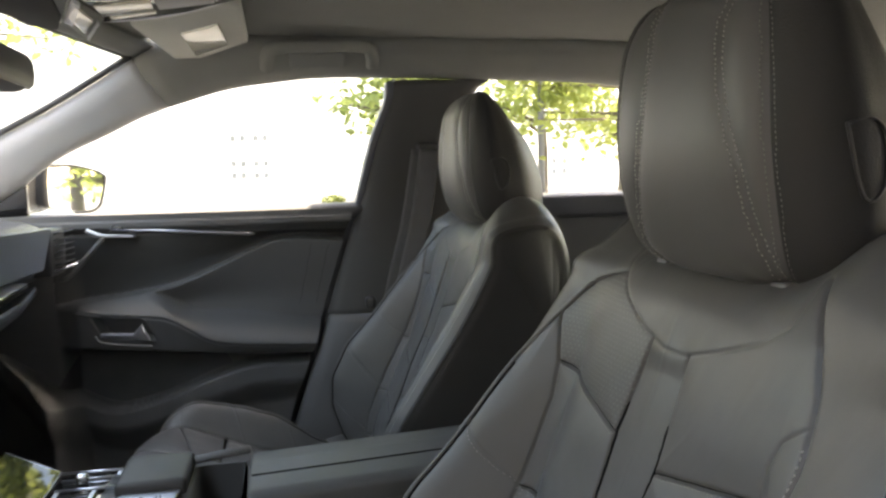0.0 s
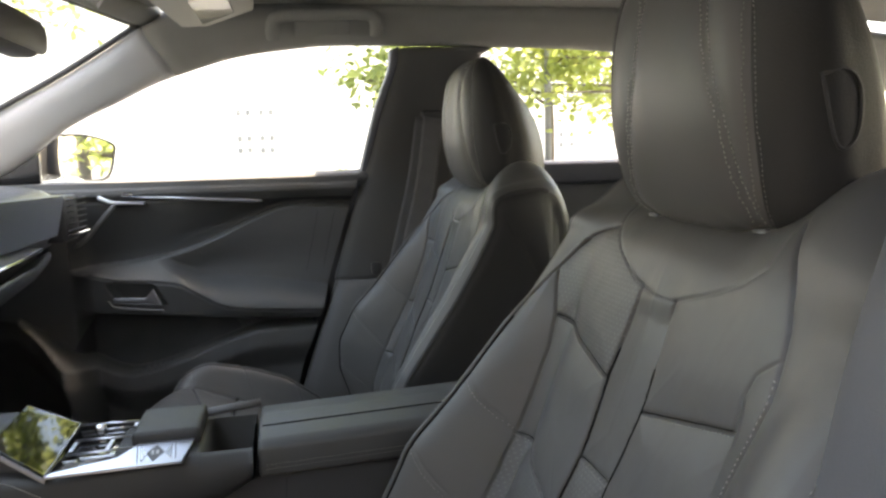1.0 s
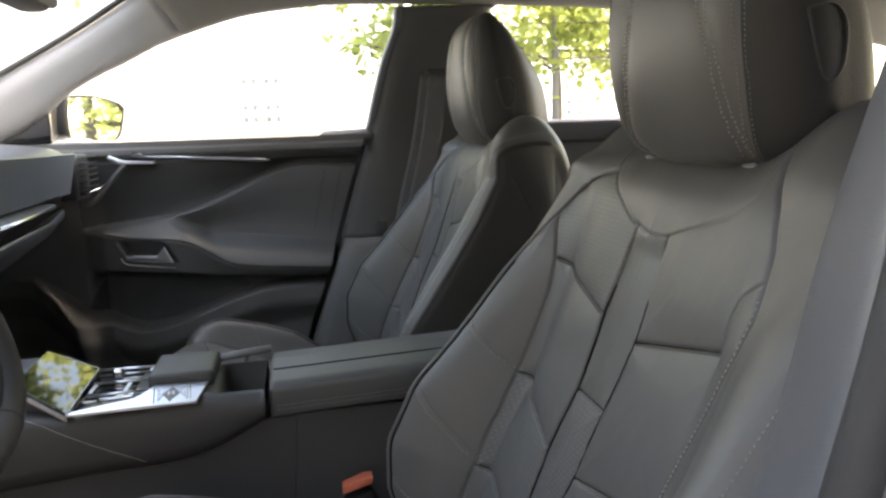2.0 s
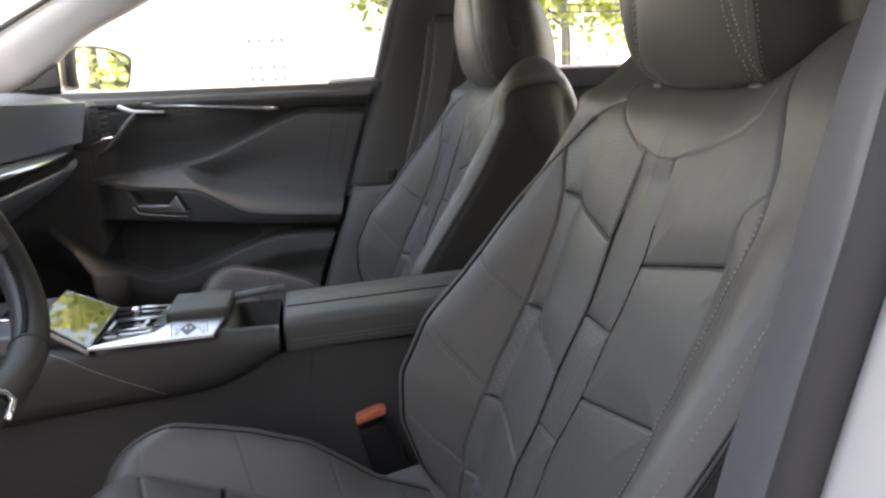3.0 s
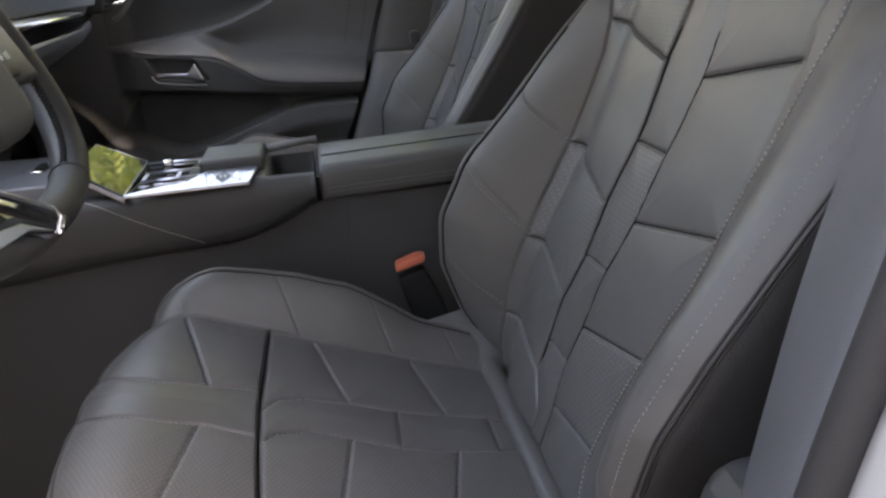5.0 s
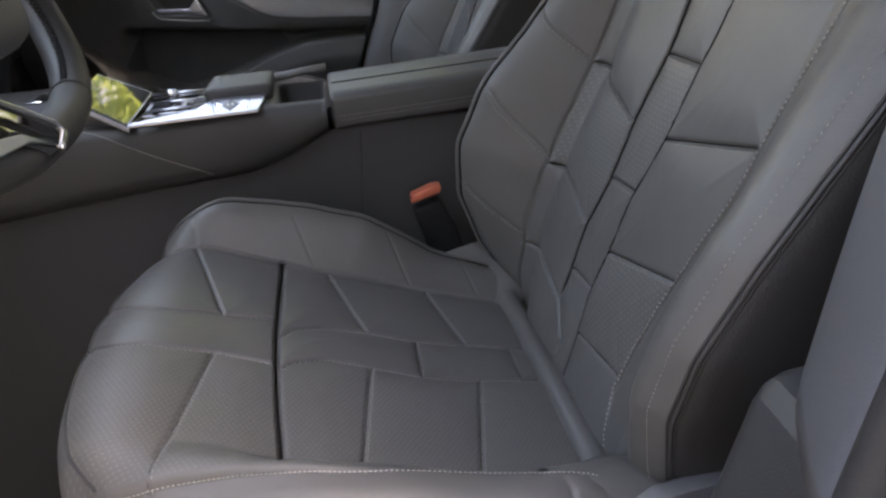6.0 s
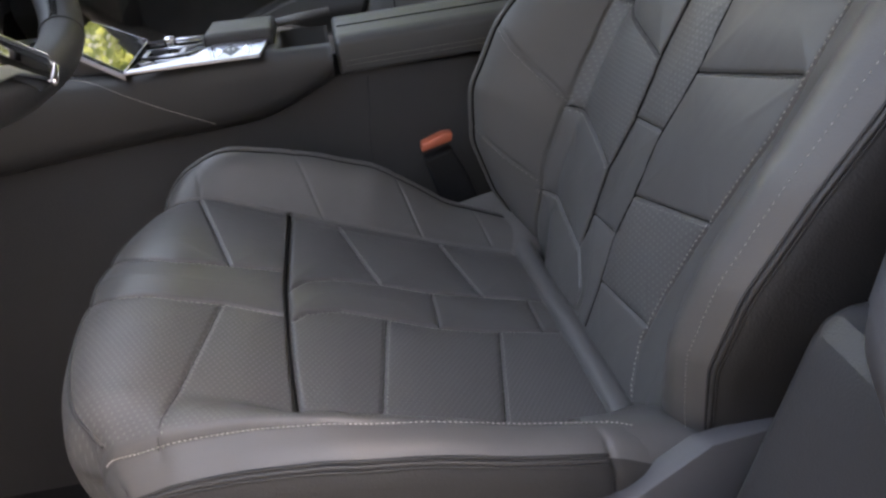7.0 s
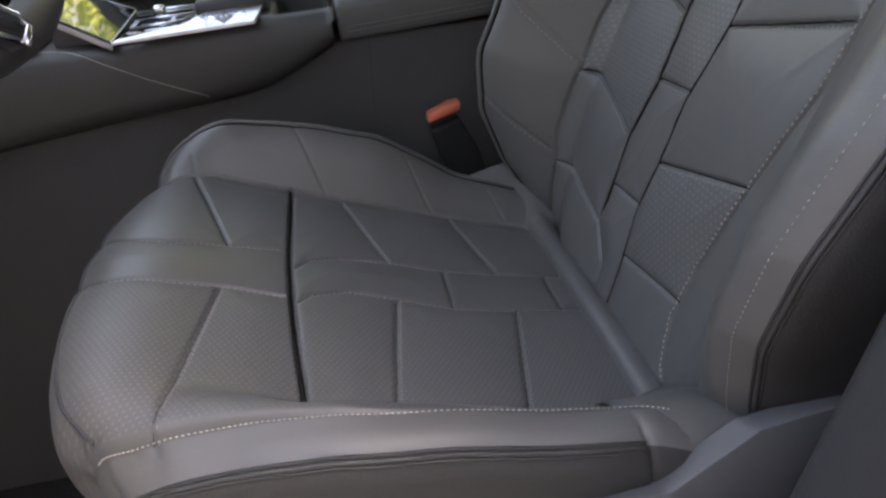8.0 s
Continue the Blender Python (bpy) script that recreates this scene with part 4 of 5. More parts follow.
# windscreen header, windscreen, rear screen
def screen_edge(y):
    """How far forward the roof lining reaches at y."""
    return -0.412 - 0.24 * min(0.44, max(0.0, 0.652 - abs(y - MID))) + 0.5 * max(0.0, 0.40 - abs(y - MID)) ** 2 * 0.6


head = [(screen_edge(y), y, 1.424) for y in np.linspace(MID - 0.652, MID + 0.652, 21)]
sheet("screen_header", *ribbon(head, [(x + 0.05, y, 1.447) for x, y, z in head], (0.004, 0, -0.006), 0.02, 60), headliner_cloth, car)
sheet("screen_seal", *tube(spline([(x - 0.008, y, z + 0.004) for x, y, z in head], 60), 0.006, 8), rubber, car)
for nm, a, b in (("windscreen", (-0.46, 1.43), (-1.10, 1.02)), ("rear_screen", (1.56, 1.40), (2.05, 1.12))):
    V = []
    for i in range(12):
        for j in range(14):
            t, y = i / 11, -0.30 + 1.34 * j / 13
            w = ((y - MID) / 0.67) ** 2
            V.append((a[0] + (b[0] - a[0]) * t + 0.06 * w * (1 if nm == "windscreen" else -1), y, a[1] + (b[1] - a[1]) * t))
    sheet(nm, V, grid_faces(12, 14), screen_glass, car).visible_shadow = False

# rear passenger door inside (dark) and the rear driver door, closed
for side in (1, -1):
    y = 1.10 if side > 0 else far_y(1.10)
    part("rear_door_trim", block(0.27, 1.50, min(y, y + 0.07 * side), max(y, y + 0.07 * side), 0.35, 1.145, 0.02), soft_trim, car)
    part("rear_door_rest", block(0.42, 1.1, min(y - 0.05 * side, y), max(y - 0.05 * side, y), 0.80, 0.90, 0.02), soft_trim, car)
    part("rear_belt_line", block(0.27, 1.5, min(y - 0.015 * side, y + 0.02 * side), max(y - 0.015 * side, y + 0.02 * side), 1.09, 1.142, 0.01), grey_plastic, car)

# ---- passenger door: a moulded panel ----
door = thing("front_door", "closed passenger door with dark soft trim, chrome handle and map pocket", "car door", at=(-0.3, 1.17, 0.35))
RIDGE = [(-0.585, 0.944), (-0.47, 0.956), (-0.376, 0.972), (-0.30, 1.0), (-0.207, 1.043), (-0.144, 1.062), (-0.05, 1.058), (0.06, 1.05)]
PAD_TOP = [(-0.62, 0.93), (-0.44, 0.915), (-0.391, 0.910), (-0.369, 0.912), (-0.314, 0.912), (-0.241, 0.904), (-0.154, 0.892), (0.06, 0.855)]
EDGE = [(-0.62, 0.948), (-0.568, 0.942), (-0.506, 0.927), (-0.449, 0.921), (-0.384, 0.911), (-0.337, 0.883), (-0.298, 0.859), (-0.244, 0.848), (-0.147, 0.840), (0.06, 0.826)]
UNDER = [(-0.62, 0.862), (-0.578, 0.853), (-0.428, 0.838), (-0.297, 0.824), (-0.15, 0.815), (0.06, 0.808)]
LIP = [(-0.70, 0.85), (-0.651, 0.813), (-0.612, 0.778), (-0.56, 0.744), (-0.505, 0.719), (-0.445, 0.724), (-0.381, 0.743), (-0.317, 0.767), (-0.252, 0.788), (-0.19, 0.797), (0.06, 0.80)]
END = ([0.42, 0.6, 0.72, 0.82, 0.893, 1.02, 1.131], [-0.190, -0.160, -0.125, -0.088, -0.064, -0.026, 0.010])
CUP = np.array([(-0.527, 0.920), (-0.432, 0.911), (-0.408, 0.866), (-0.505, 0.877)])
DOOR_LINES = [spline(q, 200) for q in (RIDGE, PAD_TOP, EDGE, UNDER, LIP)]
NX, NZ = 320, 280
zs = np.linspace(0.42, 1.125, NZ)
V = np.zeros((NX, NZ, 3))
zone = np.zeros((NX, NZ), int)
for i in range(NX):
    x = -0.95 + (np.interp(zs, *END) + 0.95) * i / (NX - 1)
    z = zs
    ridge, top, edge, under, lip = (np.interp(x, q[:, 0], q[:, 1]) for q in DOOR_LINES)
    reach = smooth(-0.60, -0.55, x)
    valley = np.clip(-0.414 + 1.45 * (0.958 - z), -0.425, -0.355)
    lead = smooth(valley + 0.022, valley - 0.022, x)
    below = np.clip((ridge - z) / np.maximum(ridge - top, 0.01), 0, 1)
    slope = np.clip((ridge - z) / np.maximum(ridge - edge, 0.01), 0, 1)
    pad = np.clip((top + 0.004 - z) / np.maximum(top + 0.004 - edge, 0.012), 0, 1)
    y = np.full(NZ, 1.128) + 0.042 * smooth(1.088, ridge + 0.01, z) * reach
    y -= 0.038 * smooth(ridge + 0.004, ridge - 0.002, z) * reach                # crease of the upper panel
    y -= 0.040 * slope * lead * reach                                           # sloping face above the handle
    y += (0.030 * smooth(0.0, 0.8, below) + 0.004 * (1 - np.exp(-14 * below))) * (1 - lead) * reach       # hollow above the armrest
    y -= 0.070 * np.sin(pad * math.pi / 2) ** 0.8 * (1 - lead) * reach            # armrest pad
    y += 0.004 * np.exp(-((z - edge + 0.003) / 0.0022) ** 2) * reach              # joint under the pad
    y += 0.026 * np.clip((edge - z) / np.maximum(edge - under, 0.01), 0, 1) * reach      # face leaning back below it
    y += (0.120 - 0.05 * smooth(-0.285, -0.245, x)) * smooth(under + 0.006, under - 0.018, z) * reach                 # undercut above the pocket
    y -= (0.117 - 0.045 * smooth(-0.285, -0.245, x)) * smooth(lip + 0.003, lip - 0.006, z) * smooth(-0.76, -0.60, x) * (1 - 0.4 * smooth(-0.58, -0.66, x))                            # pocket lip
    y += 0.035 * smooth(lip - 0.035, lip - 0.10, z)
    y -= 0.020 * smooth(1.085, 1.10, z)
    inside = np.full(NZ, 9.0)
    for (ax, az), (bx, bz) in zip(CUP, np.roll(CUP, -1, 0)):
        nx_, nz_ = bz - az, -(bx - ax)
        ln = math.hypot(nx_, nz_)
        inside = np.minimum(inside, ((x - ax) * nx_ + (z - az) * nz_) / ln)
    y += 0.034 * smooth(-0.002, 0.005, inside)
    V[i] = np.stack([x, np.minimum(y, 1.188) + 0.004 * (z > 1.11), z], 1)
    zone[i] = np.where((z > ridge + 0.003) & (z < 1.078) & (x > -0.60), 1, np.where((z < under - 0.006) & (z > lip + 0.002) & (x > -0.60 + 0.5 * (z - 0.78)) & (x < -0.29 + 0.6 * (0.83 - z)) & (y > 1.125), 2, 0))
moulded = V.reshape(-1, 3)
by_zone = [[], [], []]
for f in grid_faces(NX, NZ, flip=True):
    by_zone[zone.reshape(-1)[min(f)]].append(f)
whole = mesh_of("door_panel", moulded, grid_faces(NX, NZ, flip=True), soft_trim)
moulded_normals = [tuple(v.normal) for v in whole.vertices]
for nm, fs, mat, label in zip(("door_panel", "door_recess", "pocket_hollow"), by_zone, (soft_trim, recess_dark, pocket_shade), ("", "door recess with its shade put into a darker tone", "map pocket hollow with shade put into a darker tone")):
    used = sorted({k for f in fs for k in f})
    at = {k: i for i, k in enumerate(used)}
    ob = sheet(nm, [moulded[k] for k in used], [[at[k] for k in f] for f in fs], mat, door, label)
    ob.data.normals_split_custom_set_from_vertices([moulded_normals[k] for k in used])
bpy.data.meshes.remove(whole)
part("door_end", slab([(-0.13, 1.170, 0.70), (-0.05, 1.170, 0.70), (0.055, 1.170, 1.115), (-0.03, 1.170, 1.115)], (0, 0, 0), (0, 0.02, 0), 0.003), hard_plastic, door)
part("door_shell", block(-0.95, 0.0, 1.192, 1.206, 0.40, 1.12, 0.004), hard_plastic, door)
sheet("belt_rail", *tube(spline([(-0.95, 1.155, 1.105), (-0.6, 1.153, 1.112), (-0.329, 1.150, 1.113), (-0.141, 1.148, 1.117), (0.03, 1.148, 1.121)], 50), 0.017, 12), soft_trim, door)
# window frame at the rear edge and glass
sheet("window_frame", *ribbon([(0.098, 1.064, 1.392), (0.094, 1.07, 1.35), (0.066, 1.10, 1.266), (0.030, 1.140, 1.131), (0.018, 1.145, 1.10)],
                              [(0.078, 1.063, 1.384), (0.074, 1.072, 1.345), (0.046, 1.105, 1.266), (0.012, 1.142, 1.131), (0.0, 1.148, 1.10)], (0, -0.006, 0), 0.02, 40), grey_plastic, door)
V = []
for i in range(40):
    x = -0.80 + 0.90 * i / 39
    t = spline(PILLAR_LOW[:6] + GLASS_TOP[0:5], 200)
    z1 = float(np.interp(x, t[:, 0], t[:, 2]))
    for j in range(8):
        z = 1.10 + (max(1.105, z1) - 1.10) * j / 7
        V.append((x, 1.165 - 0.40 * (z - 1.12) + 0.004, z))
sheet("window_pane", V, grid_faces(40, 8), side_glass, door).visible_shadow = False
# trim strip with a tab, blade and handle
sheet("chrome_strip", *tube([(-0.49, 1.118, 1.098), (-0.35, 1.118, 1.088), (-0.215, 1.112, 1.078), (-0.20, 1.114, 1.077)], [0.006, 0.006, 0.006, 0.002], 8, squash=0.7), satin_silver, door)
part("lock_tab", block(-0.482, -0.458, 1.108, 1.122, 1.095, 1.107, 0.003), chrome, door)
part("vent_blade", slab([(-0.525, 1.105, 1.10), (-0.50, 1.105, 1.088), (-0.437, 1.105, 1.084), (-0.437, 1.105, 1.078), (-0.51, 1.105, 1.080), (-0.53, 1.105, 1.092)], (0, 0, 0), (0, 0.02, 0), 0.0015, 2), satin_silver, door)
part("door_handle", slab([(-0.508, 1.080, 0.890), (-0.446, 1.078, 0.886), (-0.428, 1.074, 0.906), (-0.412, 1.074, 0.870), (-0.442, 1.076, 0.876), (-0.508, 1.080, 0.881)], (0, 0, 0), (0, 0.012, 0), 0.003), satin_silver, door, "brushed metal door handle")
sheet("handle_rim", *tube(spline([(-0.516, 1.078, 0.886), (-0.505, 1.076, 0.872), (-0.462, 1.075, 0.865), (-0.409, 1.074, 0.859)], 20), 0.0028, 8), soft_trim, door)
sheet("panel_edge", *tube(spline([(-0.494, 1.108, 1.081), (-0.518, 1.106, 1.055), (-0.554, 1.104, 1.013), (-0.578, 1.104, 0.996)], 30), [0.002] + [0.005] * 27 + [0.003, 0.001], 10), soft_trim, door)
flat = moulded[:, (0, 2)]
near = [int(np.argmin(((flat - p) ** 2).sum(1))) for p in spline([(x, z - 0.003) for x, z in EDGE[2:]], 60)[:-4]]
sheet("trim_seam", *tube([moulded[k] - np.array((0, 0.0002, 0)) for k in near], 0.0008, 6), hard_plastic, door)
for k in range(2):
    q = [(-0.083 + 0.036 * k - 0.03 * t, 1.05 - 0.135 * t) for t in np.linspace(0, 1, 24)]
    near = [int(np.argmin(((moulded[:, (0, 2)] - p) ** 2).sum(1))) for p in q]
    sheet("panel_groove", *tube([moulded[i] - np.array((0, 0.0001, 0)) for i in near], 0.0006, 6), hard_plastic, door)

# the driver's door, swung wide open on its front hinge
open_door = thing("driver_door", "driver's door standing wide open on its hinges", "car door", at=(-0.95, -0.42, 0.35))
DX, DN = Vector((0.30, -0.954, 0)), Vector((0.954, 0.30, 0))


def on_door(a, z, d=0.0):
    """a along the open door from its hinge, z up, d towards its trimmed side."""
    return tuple(Vector((-0.96, -0.43, z)) + DX * a + DN * d)


outline = [(0.0, 0.40), (0.05, 0.36), (0.92, 0.36), (1.0, 0.55), (1.04, 0.85), (1.06, 1.12), (0.0, 1.06)]
part("door_skin", slab([on_door(a, z, -0.06) for a, z in outline], (0, 0, 0), tuple(DN * 0.05), 0.015, 3), paint, open_door)
part("door_panel", slab([on_door(0.03 + 0.95 * a, 0.02 + 0.98 * z, -0.01) for a, z in outline], (0, 0, 0), tuple(DN * 0.05), 0.02, 3), pillar_trim, open_door)
part("arm_pad", slab([on_door(0.25, 0.82, 0.035), on_door(0.85, 0.80, 0.035), on_door(0.85, 0.86, 0.035), on_door(0.25, 0.90, 0.035)], (0, 0, 0), tuple(DN * 0.05), 0.015, 3), arm_leather, open_door)
sheet("window_frame", *tube(spline([on_door(0.08, 1.06, -0.02), on_door(0.30, 1.20, -0.01), on_door(0.55, 1.33, 0.02), on_door(0.80, 1.39, 0.04), on_door(1.0, 1.40, 0.05), on_door(1.06, 1.12, -0.02)], 60), 0.018, 10), hard_plastic, open_door)
sheet("window_pane", [on_door(0.1 + 0.94 * u, 1.07 + w * (0.30 * math.sin(math.pi * (0.05 + 0.55 * u))), -0.02 + 0.05 * w) for u in np.linspace(0, 1, 12) for w in np.linspace(0, 1, 5)], grid_faces(12, 5), side_glass, open_door).visible_shadow = False

# outside mirror
mir = thing("wing_mirror", "dark painted door mirror with reflecting glass", "mirror", at=(-0.64, 1.36, 1.12))
MA, MN, MC = Vector((0.55, 0.835, 0)), Vector((0.835, -0.55, 0)), Vector((-0.612, 1.39, 1.180))


def on_mirror(a, u, d=0.0):
    return MC + MA * a + MN * d + Vector((0, 0, u))


ring = spline([tuple(on_mirror(a, u)) for a, u in ((-0.078, 0.050), (-0.084, 0.0), (-0.074, -0.050), (0.0, -0.056), (0.062, -0.048), (0.086, 0.008), (0.080, 0.034), (0.0, 0.052), (-0.078, 0.050))], 60)[:-1]
V = []
for k, d in ((0.94, 0.002), (1.0, 0.004), (1.06, -0.004), (1.08, -0.03), (0.95, -0.06), (0.6, -0.085), (0.1, -0.095)):
    V += [MC + (Vector(p) - MC) * k + MN * d for p in ring]
sheet("mirror_housing", V, grid_faces(7, 59, loop=True) + [tuple(6 * 59 + k for k in range(59))], mirror_black, mir)
bm = bmesh.new()
bm.faces.new([bm.verts.new(MC + (Vector(p) - MC) * 0.96 + MN * 0.001) for p in ring])
part("mirror_glass", bm, mirror_glass, mir)
part("mirror_foot", slab([(-0.76, 1.17, 1.09), (-0.66, 1.17, 1.10), (-0.66, 1.17, 1.13), (-0.76, 1.17, 1.15)], (0, 0, 0), (0.06, 0.16, 0), 0.008), paint_dark, mir)
part("corner_cap", slab([(-0.84, 1.155, 1.10), (-0.645, 1.150, 1.11), (-0.637, 1.128, 1.190), (-0.70, 1.140, 1.150)], (0, 0, 0), (0, 0.016, 0), 0.003), piano_black, mir)
part("mirror_arm", slab([tuple(on_mirror(a, u, -0.02)) for a, u in ((-0.135, 0.040), (-0.07, 0.052), (-0.07, -0.05), (-0.135, -0.050))], (0, 0, 0), tuple(MN * -0.04), 0.010, 4), mirror_black, mir)

# belt on the passenger pillar
belt = thing("seat_belt", "dark grey woven seat belt hanging on the door pillar", "seat belt", at=(0.1, 1.09, 0.9))
for k in range(2):
    a = np.array([(0.155 + 0.016 * k, 1.085 - 0.01 * k, 1.245), (0.13 + 0.018 * k, 1.085 - 0.01 * k, 1.10), (0.085 + 0.02 * k, 1.09 - 0.01 * k, 0.92), (0.02 + 0.02 * k, 1.08, 0.62)])
    w = np.array([(-0.022, 0, 0.003)])
    sheet("webbing_strap", *ribbon(a + w, a - w, (0, -0.0006, 0), 0.0014, 40, 8), webbing, belt)
part("belt_guide", block(0.143, 0.193, 1.075, 1.105, 1.238, 1.262, 0.008), hard_plastic, belt)
part("belt_stop", block(0.022, 0.044, 1.055, 1.075, 0.912, 0.938, 0.006), hard_plastic, belt)

# ---- roof fittings ----
visor = thing("sun_visor", "pale cloth sun visor folded up, with a vanity lamp window", "sun visor", at=(-0.26, 0.8, 1.42))
part("visor_flap", slab([(-0.352, 0.72, 1.424), (-0.20, 0.58, 1.430), (-0.184, 0.60, 1.430), (-0.186, 0.86, 1.428), (-0.30, 1.03, 1.420), (-0.325, 1.03, 1.420)], (0, 0, -0.004), (0, 0, 0.020), 0.007, 4), visor_cloth, visor)
part("vanity_lamp", slab([(-0.285, 0.767, 1.424), (-0.223, 0.70, 1.4265), (-0.220, 0.86, 1.4255), (-0.283, 0.95, 1.4205)], (0, 0, -0.0065), (0, 0, 0.006), 0.002, 2), lamp_lens, visor)
grip = thing("grab_handle", "folded grey roof grab handle above the passenger window", "grab handle", at=(-0.06, 1.0, 1.43))
arc = spline([(-0.158, 0.990, 1.398), (-0.157, 0.965, 1.415), (-0.142, 0.945, 1.430), (-0.06, 0.940, 1.434), (0.022, 0.945, 1.436), (0.040, 0.965, 1.424), (0.043, 0.990, 1.406)], 60)
sheet("grip_bar", *tube(arc, 0.013, 14, squash=0.8), headliner_cloth, grip)
part("grip_plate", slab([(-0.116, 0.985, 1.398), (-0.116, 0.962, 1.424), (-0.010, 0.962, 1.427), (-0.010, 0.985, 1.402)], (0, 0, 0), (0, 0.04, 0.01), 0.004), headliner_cloth, grip)
console = thing("overhead_console", "overhead console with satin surround and glossy switch panel", "overhead console", at=(-0.3, 0.5, 1.42))
part("console_body", slab([(-0.50, 0.36, 1.424), (-0.20, 0.28, 1.440), (-0.16, 0.32, 1.442), (-0.185, 0.55, 1.442), (-0.40, 0.68, 1.428), (-0.46, 0.66, 1.424)], (0, 0, -0.012), (0, 0, 0.04), 0.008, 4), soft_trim, console)
part("switch_panel", slab([(-0.385, 0.46, 1.424), (-0.19, 0.38, 1.437), (-0.185, 0.545, 1.437), (-0.255, 0.605, 1.432), (-0.372, 0.645, 1.424)], (0, 0, -0.014), (0, 0, 0.010), 0.002), plate_glass, console)
part("map_lens", slab([(-0.362, 0.545, 1.412), (-0.291, 0.521, 1.417), (-0.294, 0.579, 1.417), (-0.364, 0.608, 1.412)], (0, 0, -0.003), (0, 0, 0.004), 0.001, 2), lamp_lens, console)
part("map_lens", slab([(-0.357, 0.616, 1.4125), (-0.293, 0.590, 1.417), (-0.296, 0.608, 1.417), (-0.355, 0.634, 1.4125)], (0, 0, -0.002), (0, 0, 0.004), 0.001, 2), lamp_lens, console)
part("switch_key", slab([(-0.287, 0.525, 1.4175), (-0.215, 0.500, 1.4225), (-0.215, 0.560, 1.4225), (-0.289, 0.584, 1.4175)], (0, 0, -0.002), (0, 0, 0.004), 0.001, 2), grey_plastic, console)
sheet("panel_edge", *tube(spline([(-0.374, 0.657, 1.416), (-0.319, 0.644, 1.418), (-0.26, 0.614, 1.422), (-0.195, 0.555, 1.427), (-0.161, 0.507, 1.430)], 40), 0.0045, 10, squash=0.7), satin_silver, console)
part("front_cover", slab([(-0.50, 0.40, 1.420), (-0.40, 0.50, 1.422), (-0.420, 0.625, 1.422), (-0.445, 0.70, 1.418), (-0.475, 0.66, 1.416)], (0, 0, -0.010), (0, 0, 0.014), 0.004, 3), mirror_black, console)
end = thing("reading_lamp", "ribbed satin reading lamp at the end of the overhead console", "lamp", at=(-0.39, 0.6, 1.41))
part("lamp_frame", slab([(-0.376, 0.494, 1.409), (-0.364, 0.613, 1.409), (-0.422, 0.765, 1.409), (-0.421, 0.632, 1.409)], (0, 0, -0.002), (0, 0, 0.012), 0.002, 2), headliner_cloth, end)
part("lamp_glass", slab([(-0.378, 0.521, 1.404), (-0.377, 0.605, 1.404), (-0.407, 0.685, 1.404), (-0.403, 0.582, 1.404)], (0, 0, -0.002), (0, 0, 0.006), 0.001, 2), lamp_lens, end)
for p, q, w in (((-0.374, 0.492), (-0.411, 0.604), (0.004, 0.022)), ((-0.373, 0.612), (-0.411, 0.721), (-0.001, 0.014))):
    for k in range(9):
        t = k / 8
        x, y = p[0] + (q[0] - p[0]) * t, p[1] + (q[1] - p[1]) * t
        part("rib", slab([(x, y, 1.403), (x + w[0], y + w[1], 1.403), (x + w[0] - 0.0016, y + w[1] + 0.005, 1.403), (x - 0.0016, y + 0.005, 1.403)], (0, 0, -0.002), (0, 0, 0.007), 0.0006, 1), satin_silver, end)
rvm = thing("rear_view_mirror", "dark frameless rear-view mirror under the windscreen header", "mirror", at=(-0.45, 0.36, 1.32))
part("mirror_case", block(-0.475, -0.425, 0.28, 0.504, 1.296, 1.340, 0.018, 6), hard_plastic, rvm)
part("mirror_plate", slab([(-0.426, 0.30, 1.298), (-0.426, 0.478, 1.298), (-0.426, 0.495, 1.304), (-0.426, 0.501, 1.318), (-0.426, 0.497, 1.332), (-0.426, 0.480, 1.338), (-0.426, 0.30, 1.338)], (0, 0, 0), (0.004, 0, 0), 0.002, 2), hard_plastic, rvm)
part("mirror_stalk", block(-0.50, -0.462, 0.355, 0.385, 1.33, 1.41, 0.008), hard_plastic, rvm)

# ---- dashboard ----
dash = thing("dashboard", "dark soft-touch dashboard with chrome blade trim", "dashboard", at=(-0.8, MID, 0.8))
prof = spline([(-1.12, 1.05), (-0.95, 1.10), (-0.80, 1.128), (-0.70, 1.132), (-0.61, 1.123), (-0.578, 1.112), (-0.570, 1.095), (-0.577, 1.05), (-0.594, 1.014), (-0.65, 0.990), (-0.72, 0.95), (-0.76, 0.86), (-0.82, 0.70), (-0.95, 0.60)], 90)
V = []
ys = np.linspace(-0.33, 1.122, 62)
for x, z in prof:
    for y in ys:
        e = 0.03 * smooth(0.96, 1.08, y) + 0.03 * smooth(-0.24, -0.33, y)
        V.append((x - e - 0.05 * smooth(0.75, 0.2, y), y, z - 0.01 * smooth(0.99, 1.08, y) - 0.02 * smooth(0.6, 0.2, y)))
sheet("dash_body", V, grid_faces(90, 62), dash_trim, dash)
part("fascia", slab([(-0.556, 0.985, 1.110), (-0.568, 0.965, 1.034), (-0.588, 0.34, 1.026), (-0.575, 0.34, 1.118)], (-0.012, 0, 0), (0.014, 0, 0), 0.003, 2), dash_panel, dash, "flat satin dashboard fascia", 20)
part("blade", slab([(-0.560, 0.855, 1.025), (-0.545, 0.70, 1.026), (-0.540, 0.42, 1.024), (-0.60, 0.42, 1.030), (-0.60, 0.855, 1.030)], (0, 0, -0.007), (0, 0, 0.007), 0.002, 2), dash_trim, dash)
sheet("chrome_blade", *tube([(-0.560, 0.855, 1.023), (-0.545, 0.70, 1.022), (-0.540, 0.42, 1.020)], [0.001, 0.003, 0.0035], 8), chrome, dash)
